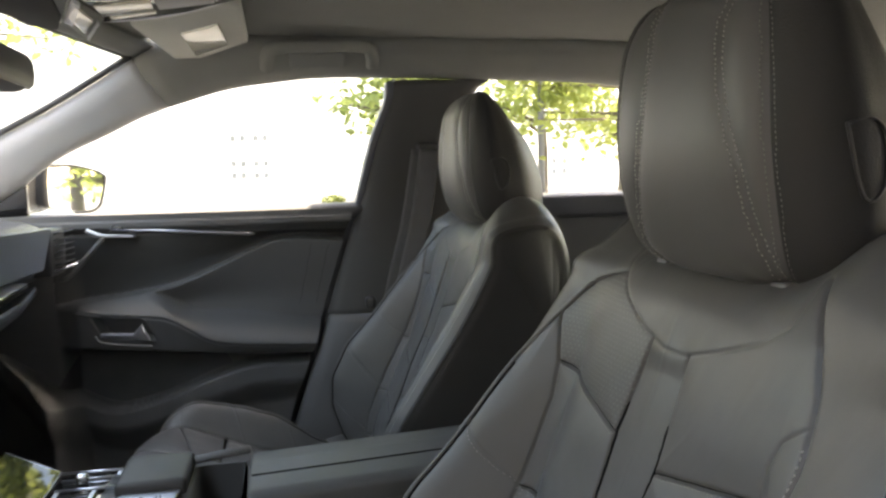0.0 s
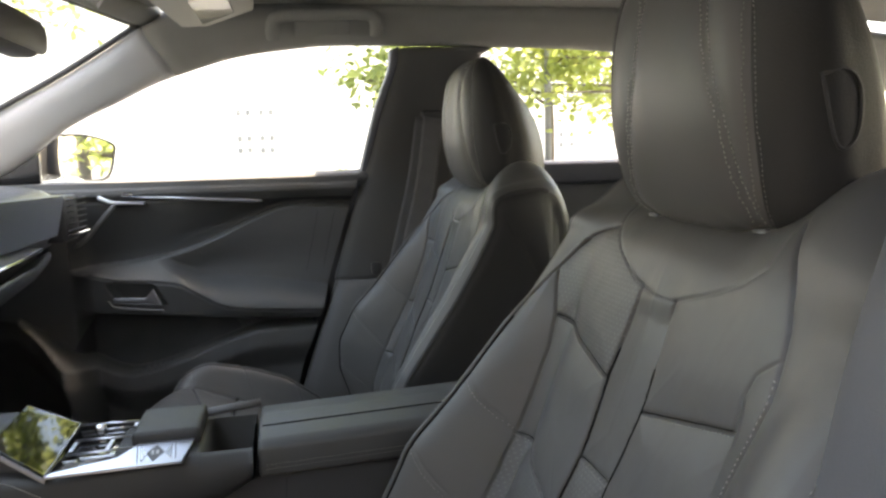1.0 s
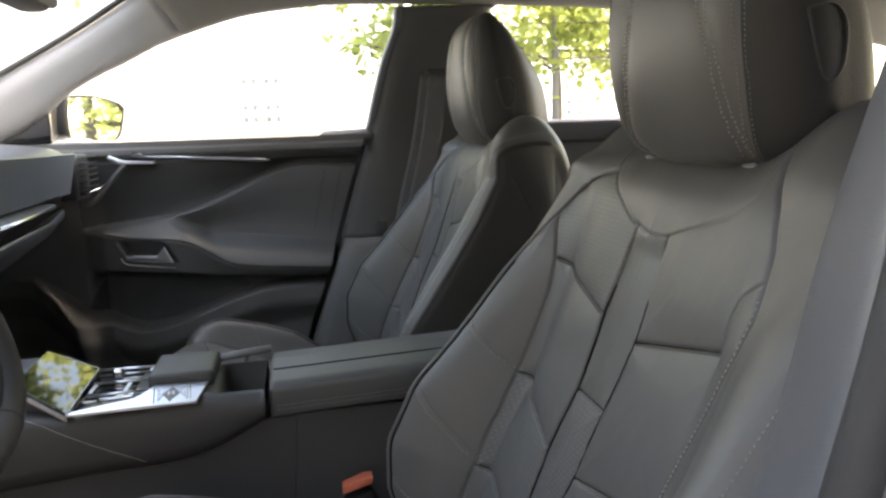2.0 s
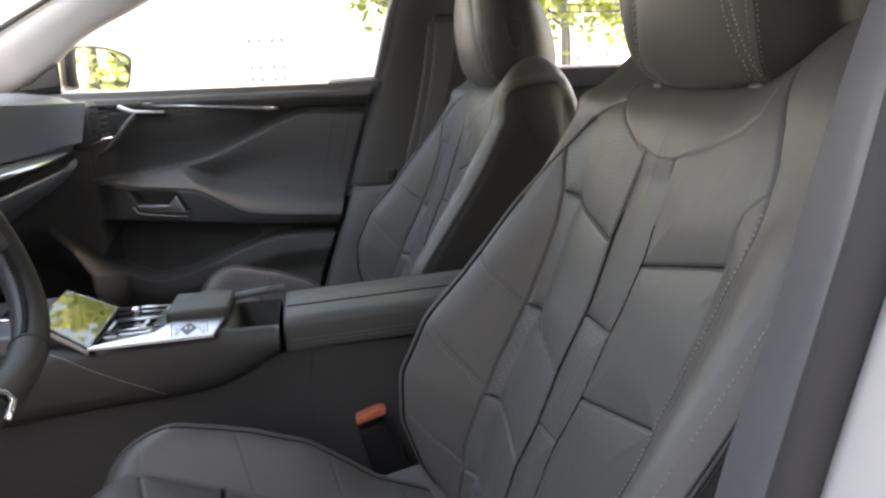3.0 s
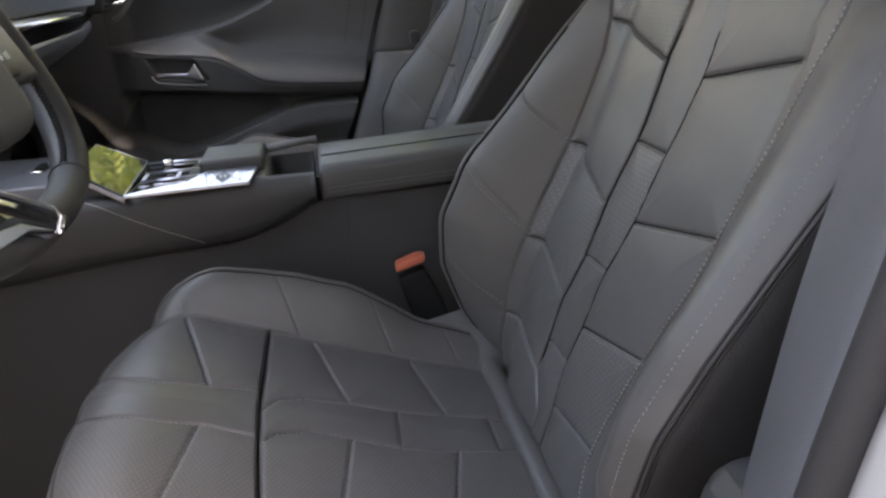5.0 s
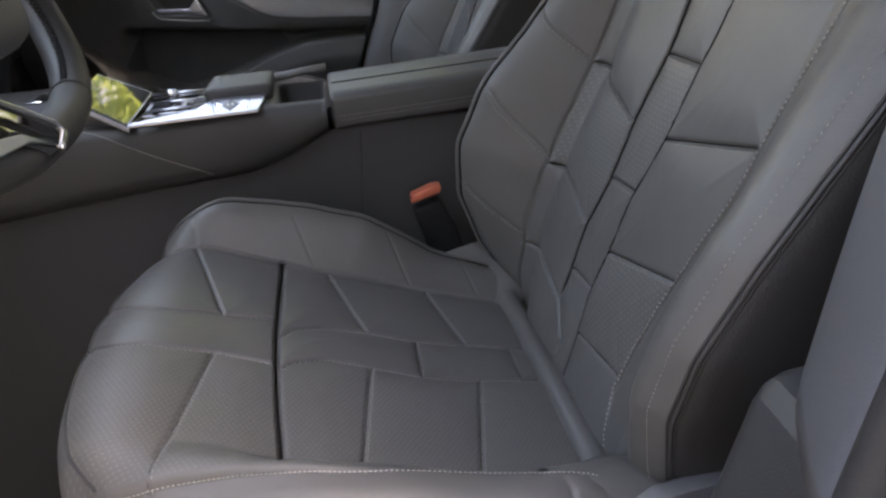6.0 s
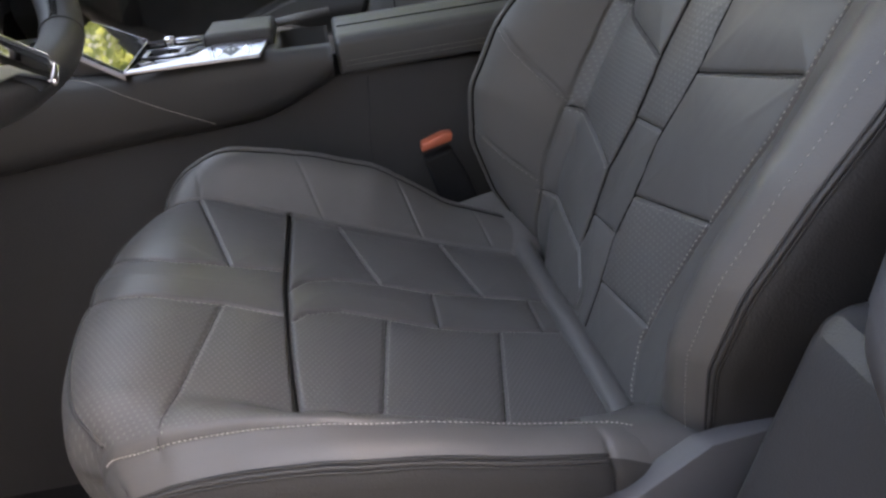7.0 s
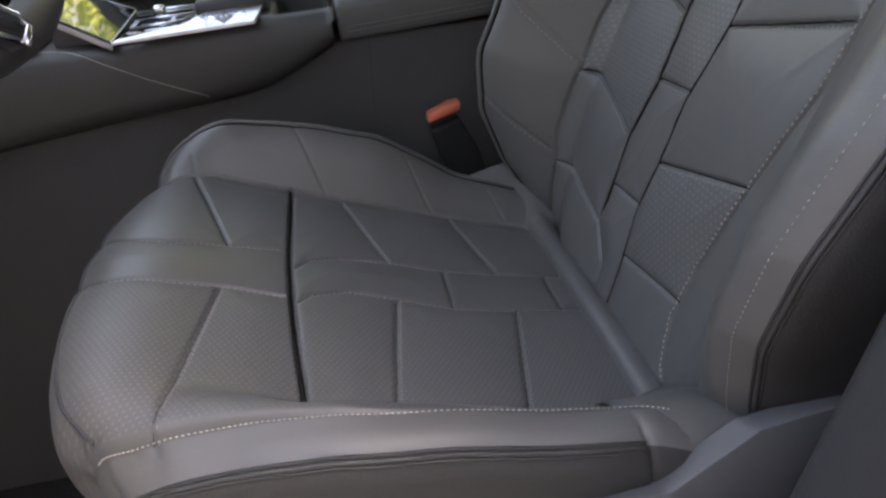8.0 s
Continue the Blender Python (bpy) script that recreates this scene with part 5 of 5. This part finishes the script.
part("lower_roll", slab([(-0.575, 0.95, 1.012), (-0.553, 0.80, 1.004), (-0.545, 0.42, 0.995), (-0.60, 0.42, 0.93), (-0.62, 0.95, 0.985)], (0, 0, -0.02), (0, 0, 0.02), 0.009, 4), dash_trim, dash)
vent = thing("air_vent", "black air vent with upright louvres and chrome tab", "air vent", at=(-0.56, 1.02, 1.07))
part("vent_box", block(-0.60, -0.560, 0.988, 1.085, 1.018, 1.106, 0.006), hard_plastic, vent)
for k in range(7):
    z = 1.028 + 0.0115 * k
    part("louvre", slab([(-0.552, 0.980, z), (-0.540, 0.980, z + 0.003), (-0.540, 0.980, z + 0.0055), (-0.552, 0.980, z + 0.003)], (0, 0, 0), (0, 0.090, 0), 0.0008, 1), hard_plastic, vent)
part("vent_tab", slab([(-0.56, 1.0, 1.026), (-0.528, 1.03, 1.034), (-0.526, 1.05, 1.038), (-0.54, 1.05, 1.032)], (0, 0, 0), (0, 0, 0.005), 0.001, 1), chrome, vent)

# ---- steering wheel ----
wheel = thing("steering_wheel", "dark leather steering wheel with stitched rim and glossy spokes", "steering wheel", at=(-0.455, -0.01, 1.05))
WC = Vector((-0.462, -0.009, 1.055))
tilt = Matrix.Rotation(radians(-27), 3, "Y")


def on_wheel(y, v, d=0.0):
    """A point in the wheel's plane: y across, v up the plane, d towards the driver."""
    return WC + tilt @ Vector((d, y, v))


rim = []
for k in range(96):
    a = 2 * math.pi * k / 96
    c, s = math.cos(a), math.sin(a)
    e = 2 / 2.7
    v = 0.170 * math.copysign(abs(s) ** e, s)
    rim.append(on_wheel(0.1885 * math.copysign(abs(c) ** e, c), v))
sheet("rim", *tube(rim, 0.0142, 18, closed=True, squash=1.12), wrap_leather, wheel)
bm = slab([tuple(on_wheel(y, v)) for y, v in ((-0.07, 0.02), (0.04, 0.02), (0.052, -0.03), (0.036, -0.10), (0.02, -0.115), (-0.05, -0.115), (-0.07, -0.10), (-0.086, -0.03))], (0, 0, 0), tuple(tilt @ Vector((0.045, 0, 0))), 0.015, 4)
part("hub", bm, hub_cover, wheel)
for s in (1, -1):
    part("spoke", slab([tuple(on_wheel(y * s - 0.01, v)) for y, v in ((0.06, 0.0), (0.175, -0.02), (0.172, -0.078), (0.06, -0.075))], (0, 0, 0), tuple(tilt @ Vector((0.016, 0, 0))), 0.005), hard_plastic, wheel)
    part("switch_bar", slab([tuple(on_wheel(y * s - 0.01, v, 0.016)) for y, v in ((0.08, -0.035), (0.148, -0.045), (0.125, -0.072), (0.08, -0.072))], (0, 0, 0), tuple(tilt @ Vector((0.004, 0, 0))), 0.001, 2), hard_plastic, wheel)
    for k in range(3):
        part("switch_mark", slab([tuple(on_wheel((0.090 + 0.014 * k + w) * s - 0.01, v, 0.0205)) for w, v in ((0, -0.053), (0.008, -0.052), (0.008, -0.058), (0, -0.059))], (0, 0, 0), tuple(tilt @ Vector((0.0008, 0, 0))), 0), print_white, wheel)
PLATE = ((-0.105, -0.128), (-0.06, -0.133), (-0.012, -0.163), (-0.008, -0.172), (-0.030, -0.178), (-0.060, -0.163), (-0.105, -0.160))
part("bottom_spoke", slab([tuple(on_wheel(y, v, 0.004)) for y, v in PLATE], (0, 0, 0), tuple(tilt @ Vector((0.018, 0, 0))), 0.003), piano_black, wheel, "glossy black bottom spoke with chrome edges")
sheet("spoke_edge", *tube([tuple(on_wheel(y, v, 0.022)) for y, v in PLATE[:5]], 0.0022, 8), chrome, wheel)
part("spoke_inlay", slab([tuple(on_wheel(y, v, 0.022)) for y, v in ((-0.105, -0.150), (-0.064, -0.157), (-0.034, -0.1745), (-0.062, -0.1635), (-0.105, -0.160))], (0, 0, 0), tuple(tilt @ Vector((0.002, 0, 0))), 0.0005, 1), satin_silver, wheel)


def on_rim(k, w, r):
    """A point on the rim's leather: k along the rim, w the angle round it, from the driver's face to the inner edge."""
    i, t = int(k) % 96, k - int(k)
    p = rim[i].lerp(rim[(i + 1) % 96], t)
    fwd = (rim[(i + 1) % 96] - rim[i - 1]).normalized()
    up = tilt @ Vector((1, 0, 0))
    side = fwd.cross(up).normalized()
    if side.dot(WC - p) < 0:
        side = -side
    return p + (side * math.sin(w) * 1.0 + up * math.cos(w) * 1.06) * r


# cross lacing on the inner edge and the joints between the leather pieces
for start in (0, 1):
    lace = [tuple(on_rim(79.0 + 0.43 * n, (1.0, 1.4)[(n + start) % 2], 0.0150)) for n in range(30)]
    sheet("rim_lacing", *tube(lace, 0.00045, 5), dark_line, wheel)
for k in (78.6, 92.4):
    sheet("rim_joint", *tube([tuple(on_rim(k, 2 * math.pi * n / 24, 0.0148)) for n in range(24)], 0.0007, 6, closed=True), rubber, wheel)

# ---- centre console ----
con = thing("centre_console", "leather-wrapped centre console with satin trim and open storage slots", "console", at=(-0.4, 0.38, 0.5))
side_out = [(-1.02, 0.70), (-0.80, 0.725), (-0.569, 0.745), (-0.415, 0.760), (-0.30, 0.768), (-0.255, 0.779), (-0.215, 0.797), (-0.196, 0.808)]
low = spline(side_out, 120)
V = []
for i, (x, z) in enumerate(low):
    top = np.interp(x, [-1.02, -0.7, -0.5, -0.42, -0.30, -0.19], [0.85, 0.845, 0.838, 0.836, 0.842, 0.842])
    dip = 0.055 if -0.252 < x < -0.192 else 0.0
    for y, zz in ((0.335, z - 0.004), (0.318, z - 0.002), (0.309, z + 0.006), (0.3065, z + 0.25 * (top - z)), (0.306, z + 0.6 * (top - z)), (0.3075, top - 0.012), (0.312, top - 0.004), (0.320, top), (0.324, top - dip), (0.426, top - dip), (0.430, top), (0.452, top - 0.006), (0.456, top - 0.02), (0.456, z)):
        V.append((x, y - 0.05 * float(smooth(-0.5, -1.0, x)) * (1 if y < 0.38 else -1), zz))
sheet("console_wrap", V, grid_faces(120, 14) + [tuple(119 * 14 + k for k in range(14))], wrap_leather, con)
part("console_side", slab([(-1.05, 0.322, 0.28), (-1.05, 0.322, 0.72), (-0.569, 0.322, 0.748), (-0.255, 0.322, 0.783), (-0.185, 0.322, 0.808), (0.32, 0.322, 0.808), (0.32, 0.322, 0.28)], (0, 0, 0), (0, 0.12, 0), 0.003), console_cloth, con)
sheet("console_joint", *tube([(-0.160, 0.3222, 0.80), (-0.168, 0.3222, 0.70), (-0.175, 0.3222, 0.45)], 0.0010, 6), rubber, con)
run = spline([(-0.50, 0.3065, 0.842), (-0.453, 0.3052, 0.836), (-0.416, 0.3045, 0.816), (-0.381, 0.3045, 0.797), (-0.333, 0.305, 0.774)], 60)
stitches("console_stitching", [run], thread, con, 0.003, 0.0006)
# storage slots, satin surround
part("slot_tray", block(-0.410, -0.27, 0.312, 0.446, 0.8355, 0.8395, 0.001), piano_black, con)
for x0, x1, y0, y1, r in ((-0.411, -0.325, 0.449, 0.442, 0.0016), (-0.404, -0.332, 0.424, 0.424, 0.0012), (-0.403, -0.330, 0.395, 0.390, 0.0015), (-0.400, -0.326, 0.350, 0.353, 0.0015)):
    sheet("slot_bar", *tube([(x0, y0, 0.8425), (x1, y1, 0.8435)], r, 8), satin_silver, con)
for x, y0, y1 in ((-0.402, 0.362, 0.390), (-0.362, 0.358, 0.388), (-0.345, 0.424, 0.444)):
    part("slot_bridge", slab([(x, y0, 0.841), (x + 0.005, y0, 0.841), (x + 0.005, y1, 0.841), (x, y1, 0.841)], (0, 0, 0), (0, 0, 0.002), 0.0005, 1), satin_silver, con)
for x0, x1, y in ((-0.400, -0.388, 0.334), (-0.384, -0.350, 0.340)):
    part("slot_ledge", slab([(x0, y, 0.8395), (x1, y, 0.8395), (x1 + 0.002, y + 0.005, 0.8395), (x0 - 0.002, y + 0.005, 0.8395)], (0, 0, 0), (0, 0, 0.0014), 0.0004, 1), satin_silver, con)
part("toggle", block(-0.386, -0.372, 0.412, 0.422, 0.840, 0.8525, 0.004, 4), chrome, con)
part("satin_trim", slab([(-0.409, 0.2985, 0.8395), (-0.27, 0.2995, 0.8415), (-0.262, 0.349, 0.8480), (-0.323, 0.349, 0.8478), (-0.341, 0.322, 0.8440), (-0.405, 0.3045, 0.8405)], (0, 0, -0.002), (0, 0, 0.0035), 0.0008, 2), satin_silver, con, "satin metal console trim", 20)
BUTTONS = (((-0.311, 0.323), (-0.3015, 0.341), (-0.291, 0.323), (-0.3005, 0.305)), ((-0.319, 0.341), (-0.314, 0.305), (-0.309, 0.322)), ((-0.285, 0.341), (-0.281, 0.306), (-0.290, 0.323)),
           ((-0.3235, 0.342), (-0.3222, 0.342), (-0.3168, 0.304), (-0.3181, 0.304)), ((-0.2825, 0.342), (-0.2812, 0.342), (-0.2768, 0.306), (-0.2781, 0.306)))
for k, q in enumerate(BUTTONS):
    part("drive_button", slab([(x, y, 0.8412 + 0.13 * (y - 0.2995) + 0.0001) for x, y in q], (0, 0, 0), (0, 0, 0.0022 if k < 3 else 0.0018), 0.0004, 1), (grey_plastic, chrome, chrome, piano_black, piano_black)[k], con, angle=15)
for k in range(2):
    x = -0.3045 + 0.005 * k
    part("button_mark", slab([(x, 0.319, 0.8462), (x + 0.0028, 0.319, 0.8462), (x + 0.0018, 0.327, 0.8473), (x - 0.001, 0.327, 0.8473)], (0, 0, 0), (0, 0, 0.0004), 0), print_white, con)
part("rest_block", block(-0.332, -0.256, 0.352, 0.440, 0.838, 0.860, 0.0055, 4), wrap_leather, con, "padded leather palm rest")
sheet("well_rim", *tube([(-0.255, 0.426, 0.852), (-0.22, 0.428, 0.856), (-0.19, 0.43, 0.858)], 0.005, 10), soft_trim, con)
plate = thing("tilted_panel", "glossy black tilted panel reflecting trees, with a knurled metal edge", "panel", at=(-0.44, 0.38, 0.84))
pl = [(-0.409, 0.301, 0.841), (-0.4086, 0.443, 0.8465), (-0.4675, 0.444, 0.8755), (-0.468, 0.326, 0.8705)]
part("panel_glass", slab(pl, (0, 0, -0.004), (0, 0, 0.0045), 0.0006, 1), plate_glass, plate, "", 15)
part("panel_wedge", slab([(-0.412, 0, 0.828), (-0.470, 0, 0.828), (-0.470, 0, 0.862), (-0.412, 0, 0.834)], (0, 0.330, 0), (0, 0.126, 0), 0.001, 1), hard_plastic, plate)
for k in range(26):
    t = k / 25
    x, y, z = -0.410 - 0.057 * t, 0.3005 + 0.0245 * t, 0.8385 + 0.0278 * t
    part("knurl", block(x - 0.0007, x + 0.0007, y - 0.002, y + 0.0025, z - 0.0055, z + 0.0005, 0.0003, 1), satin_silver, plate)
sheet("panel_rim", *tube([pl[2], pl[1], pl[0]], 0.0008, 6), satin_silver, plate)
badge = thing("trim_emblem", "small chrome emblem on the console front", "emblem", at=(-0.53, 0.37, 0.85))
part("emblem_base", block(-0.64, -0.485, 0.31, 0.475, 0.836, 0.8595, 0.004), dash_panel, badge, "blue-grey satin console plate")
for q in (((-0.538, 0.380), (-0.514, 0.372), (-0.511, 0.379), (-0.533, 0.388)), ((-0.529, 0.392), (-0.511, 0.384), (-0.513, 0.399), (-0.524, 0.424), (-0.531, 0.418))):
    part("emblem_bar", slab([(x, y, 0.859) for x, y in q], (0, 0, 0), (0, 0, 0.0035), 0.001, 1), chrome, badge)
# armrest
arm = thing("armrest", "padded dark leather centre armrest with twin stitching", "armrest", at=(0.0, 0.38, 0.8))
part("arm_pad", slab([(-0.190, 0.3145, 0.806), (-0.190, 0.3145, 0.842), (-0.190, 0.326, 0.8475), (-0.190, 0.40, 0.8520), (-0.190, 0.446, 0.8480), (-0.190, 0.446, 0.806)], (0, 0, 0), (0.49, 0, 0.020), 0.005, 4), arm_leather, arm)
sheet("arm_seam", *tube([(-0.186, 0.3640, 0.8500), (0.05, 0.3640, 0.8596), (0.29, 0.3640, 0.8694)], 0.0012, 6), dark_line, arm)
rows = [[(x, 0.3142, 0.816 + dz + 0.041 * (x + 0.19)) for x in np.arange(-0.18, 0.2, 0.0045)] for dz in (0.0, 0.005)]
stitches("arm_stitching", [np.array(q) for q in rows], dark_thread, arm, 0.003, 0.0004)
part("arm_hinge", block(-0.185, 0.30, 0.325, 0.435, 0.796, 0.808, 0.002), piano_black, arm)

# seat-belt buckle
buckle = thing("belt_buckle", "black seat belt buckle with a red release button", "buckle", at=(-0.09, 0.29, 0.6))
part("buckle_body", slab([(-0.111, 0.276, 0.708), (-0.078, 0.276, 0.718), (-0.060, 0.276, 0.68), (-0.035, 0.276, 0.60), (-0.075, 0.276, 0.58), (-0.098, 0.276, 0.66)], (0, 0, 0), (0, 0.022, 0), 0.004, 3), mirror_black, buckle)
part("release_button", slab([(-0.1125, 0.278, 0.717), (-0.0775, 0.278, 0.7265), (-0.0755, 0.278, 0.735), (-0.086, 0.278, 0.7355), (-0.1115, 0.278, 0.7265)], (0, 0, 0), (0, 0.018, 0), 0.0018, 2), buckle_red, buckle, "red release button")

# ---- outside ----
blocker_dark = material("blocker_dark", (0.09, 0.08, 0.07), 0.9, grain=0.5, grain_size=0.02, tint=0.2, tint_size=1.0)
blocker_pale = material("blocker_pale", (0.36, 0.36, 0.35), 0.85, grain=0.5, grain_size=0.02, tint=0.12, tint_size=1.5)
# unseen wall, added to keep low light from ahead off the seat
tagged(part("blocker_west", block(-3.4, -3.0, -2.2, 1.5, 0, 2.6, 0.03, 1), blocker_dark), "plain dark wall added out of view to block light from ahead", "wall", kind="structure")
# unseen wall, added so the open doorway gets light only from higher up
tagged(part("blocker_south", block(-3.4, 16, -2.6, -2.2, 0, 3.0, 0.03, 1), blocker_pale), "plain pale wall added out of view to cut low light at the doorway", "wall", kind="structure")
bld = thing("apartment_building", "white rendered block with a few small square windows", "building", at=(0, 62, 0))
part("wall", block(-60, 45, 60, 72, 0, 26, 0.05, 1), facade, bld)
WIN = [(x, z) for z in (4.66, 2.67, 1.74) for x in (-3.92, -3.19, -2.19, -1.46)] + [(22.70, 2.45), (23.63, 2.45), (22.70, 1.58), (23.63, 1.58)]
for x, z in WIN:
    w = part("window", block(x - 0.18, x + 0.18, 59.95, 60.02, z - 0.22, z + 0.22, 0.02, 1), window_dark, bld)
    part("sill", block(x - 0.22, x + 0.22, 59.84, 60.0, z - 0.28, z - 0.225, 0.01, 1), facade, w)

pole = thing("street_pole", "plain grey metal lamp post", "lamp post", at=(5.05, 14, 0))
sheet("pole_shaft", *tube([(5.05, 14, 0), (5.05, 14, 3.0), (5.05, 14, 7.0)], [0.075, 0.065, 0.05], 14), pole_metal, pole)
part("pole_foot", block(4.93, 5.17, 13.88, 14.12, 0, 0.12, 0.02), pole_metal, pole)


def tree(x, y, h, spread, seed, leaves=2600, low=2.0):
    rng = random.Random(seed)
    t = thing("street_tree", "young broadleaf street tree with light green sunlit foliage", "tree", "street trees", at=(x, y, 0))
    trunk = spline([(x, y, 0), (x + 0.05, y, h * 0.3), (x - 0.04, y + 0.05, h * 0.6), (x, y, h * 0.92)], 24)
    sheet("trunk", *tube(trunk, np.linspace(0.13, 0.02, 24), 10), bark, t)
    tips = []
    for k in range(22):
        a, z0 = rng.uniform(0, 6.28), rng.uniform(low * 0.8, h * 0.85)
        ln = spread * rng.uniform(0.55, 1.0) * (1 - 0.55 * max(0, (z0 - low)) / (h - low))
        rise = rng.uniform(-0.1, 0.8)
        q = spline([(x, y, z0), (x + math.cos(a) * ln * 0.5, y + math.sin(a) * ln * 0.5, z0 + rise * 0.5), (x + math.cos(a) * ln, y + math.sin(a) * ln, z0 + rise * 0.7)], 10)
        sheet("limb", *tube(q, np.linspace(0.045, 0.008, 10), 6), bark, t)
        tips += [q[i] for i in range(3, 10)]
    V, F = [], []
    for k in range(leaves):
        c = Vector(rng.choice(tips)) + Vector((rng.gauss(0, 0.28), rng.gauss(0, 0.28), rng.gauss(0.02, 0.25)))
        s = rng.uniform(0.06, 0.13)
        m = Euler((rng.uniform(-1, 1), rng.uniform(-1, 1), rng.uniform(0, 6.28))).to_matrix()
        b = len(V)
        V += [c + m @ Vector(p) * s for p in ((-1, 0, 0), (-0.3, 0.55, 0.12), (0.4, 0.5, 0.1), (1, 0, -0.1), (0.4, -0.5, 0.1), (-0.3, -0.55, 0.12))]
        F += [(b, b + 1, b + 2, b + 3), (b, b + 3, b + 4, b + 5)]
    tagged(sheet("crown", V, F, tree_leaf, t, flat=True), kind="stuff")
    return t


tree(2.2, 12.5, 11.0, 5.2, 3, 26000, low=4.9)
tree(1.95, 12.0, 4.6, 1.5, 5, 2600, low=2.0)
tree(5.33, 14.8, 5.8, 1.9, 8, 2600, low=2.2)
tree(6.6, 13.5, 6.5, 2.5, 4, 3000, low=2.0)
tree(-6.6, 13.0, 10.0, 4.4, 6, 3000, low=3.3)
tree(-11, 6.0, 6.5, 2.2, 7, low=2.2)
tree(9.6, 3.6, 4.2, 1.2, 13, 1100, low=1.1)
tree(12.0, 3.4, 6.5, 2.4, 11, low=1.6)
tree(16.0, 5.6, 6.5, 2.6, 12, low=1.2)


def bush(x, y, r, h, seed):
    rng = random.Random(seed)
    b = thing("hedge_bush", "low yellow-green shrub by the far kerb", "shrub", "shrubs along the far kerb", at=(x, y, 0))
    V, F = [], []
    for k in range(900):
        a, e, q = rng.uniform(0, 6.28), rng.uniform(0, 1), rng.uniform(0.6, 1.0)
        c = Vector((x + math.cos(a) * r * q * math.sqrt(1 - e * e), y + math.sin(a) * r * q * math.sqrt(1 - e * e), h * e * q + 0.03))
        m = Euler((rng.uniform(-1.2, 1.2), rng.uniform(-1.2, 1.2), rng.uniform(0, 6.28))).to_matrix()
        k0 = len(V)
        V += [c + m @ Vector(p) * 0.09 for p in ((-1, 0, 0), (0, 0.5, 0.1), (1, 0, 0), (0, -0.5, 0.1))]
        F.append((k0, k0 + 1, k0 + 2, k0 + 3))
    tagged(sheet("leaves", V, F, hedge_leaf, b, flat=True), kind="stuff")
    sheet("stem", *tube([(x, y, 0), (x, y, h * 0.6)], 0.03, 6), bark, b)


bush(-5.4, 18, 0.5, 1.0, 21)
bush(2.9, 20, 0.6, 0.9, 22)
bush(1.2, 20, 0.5, 0.8, 23)
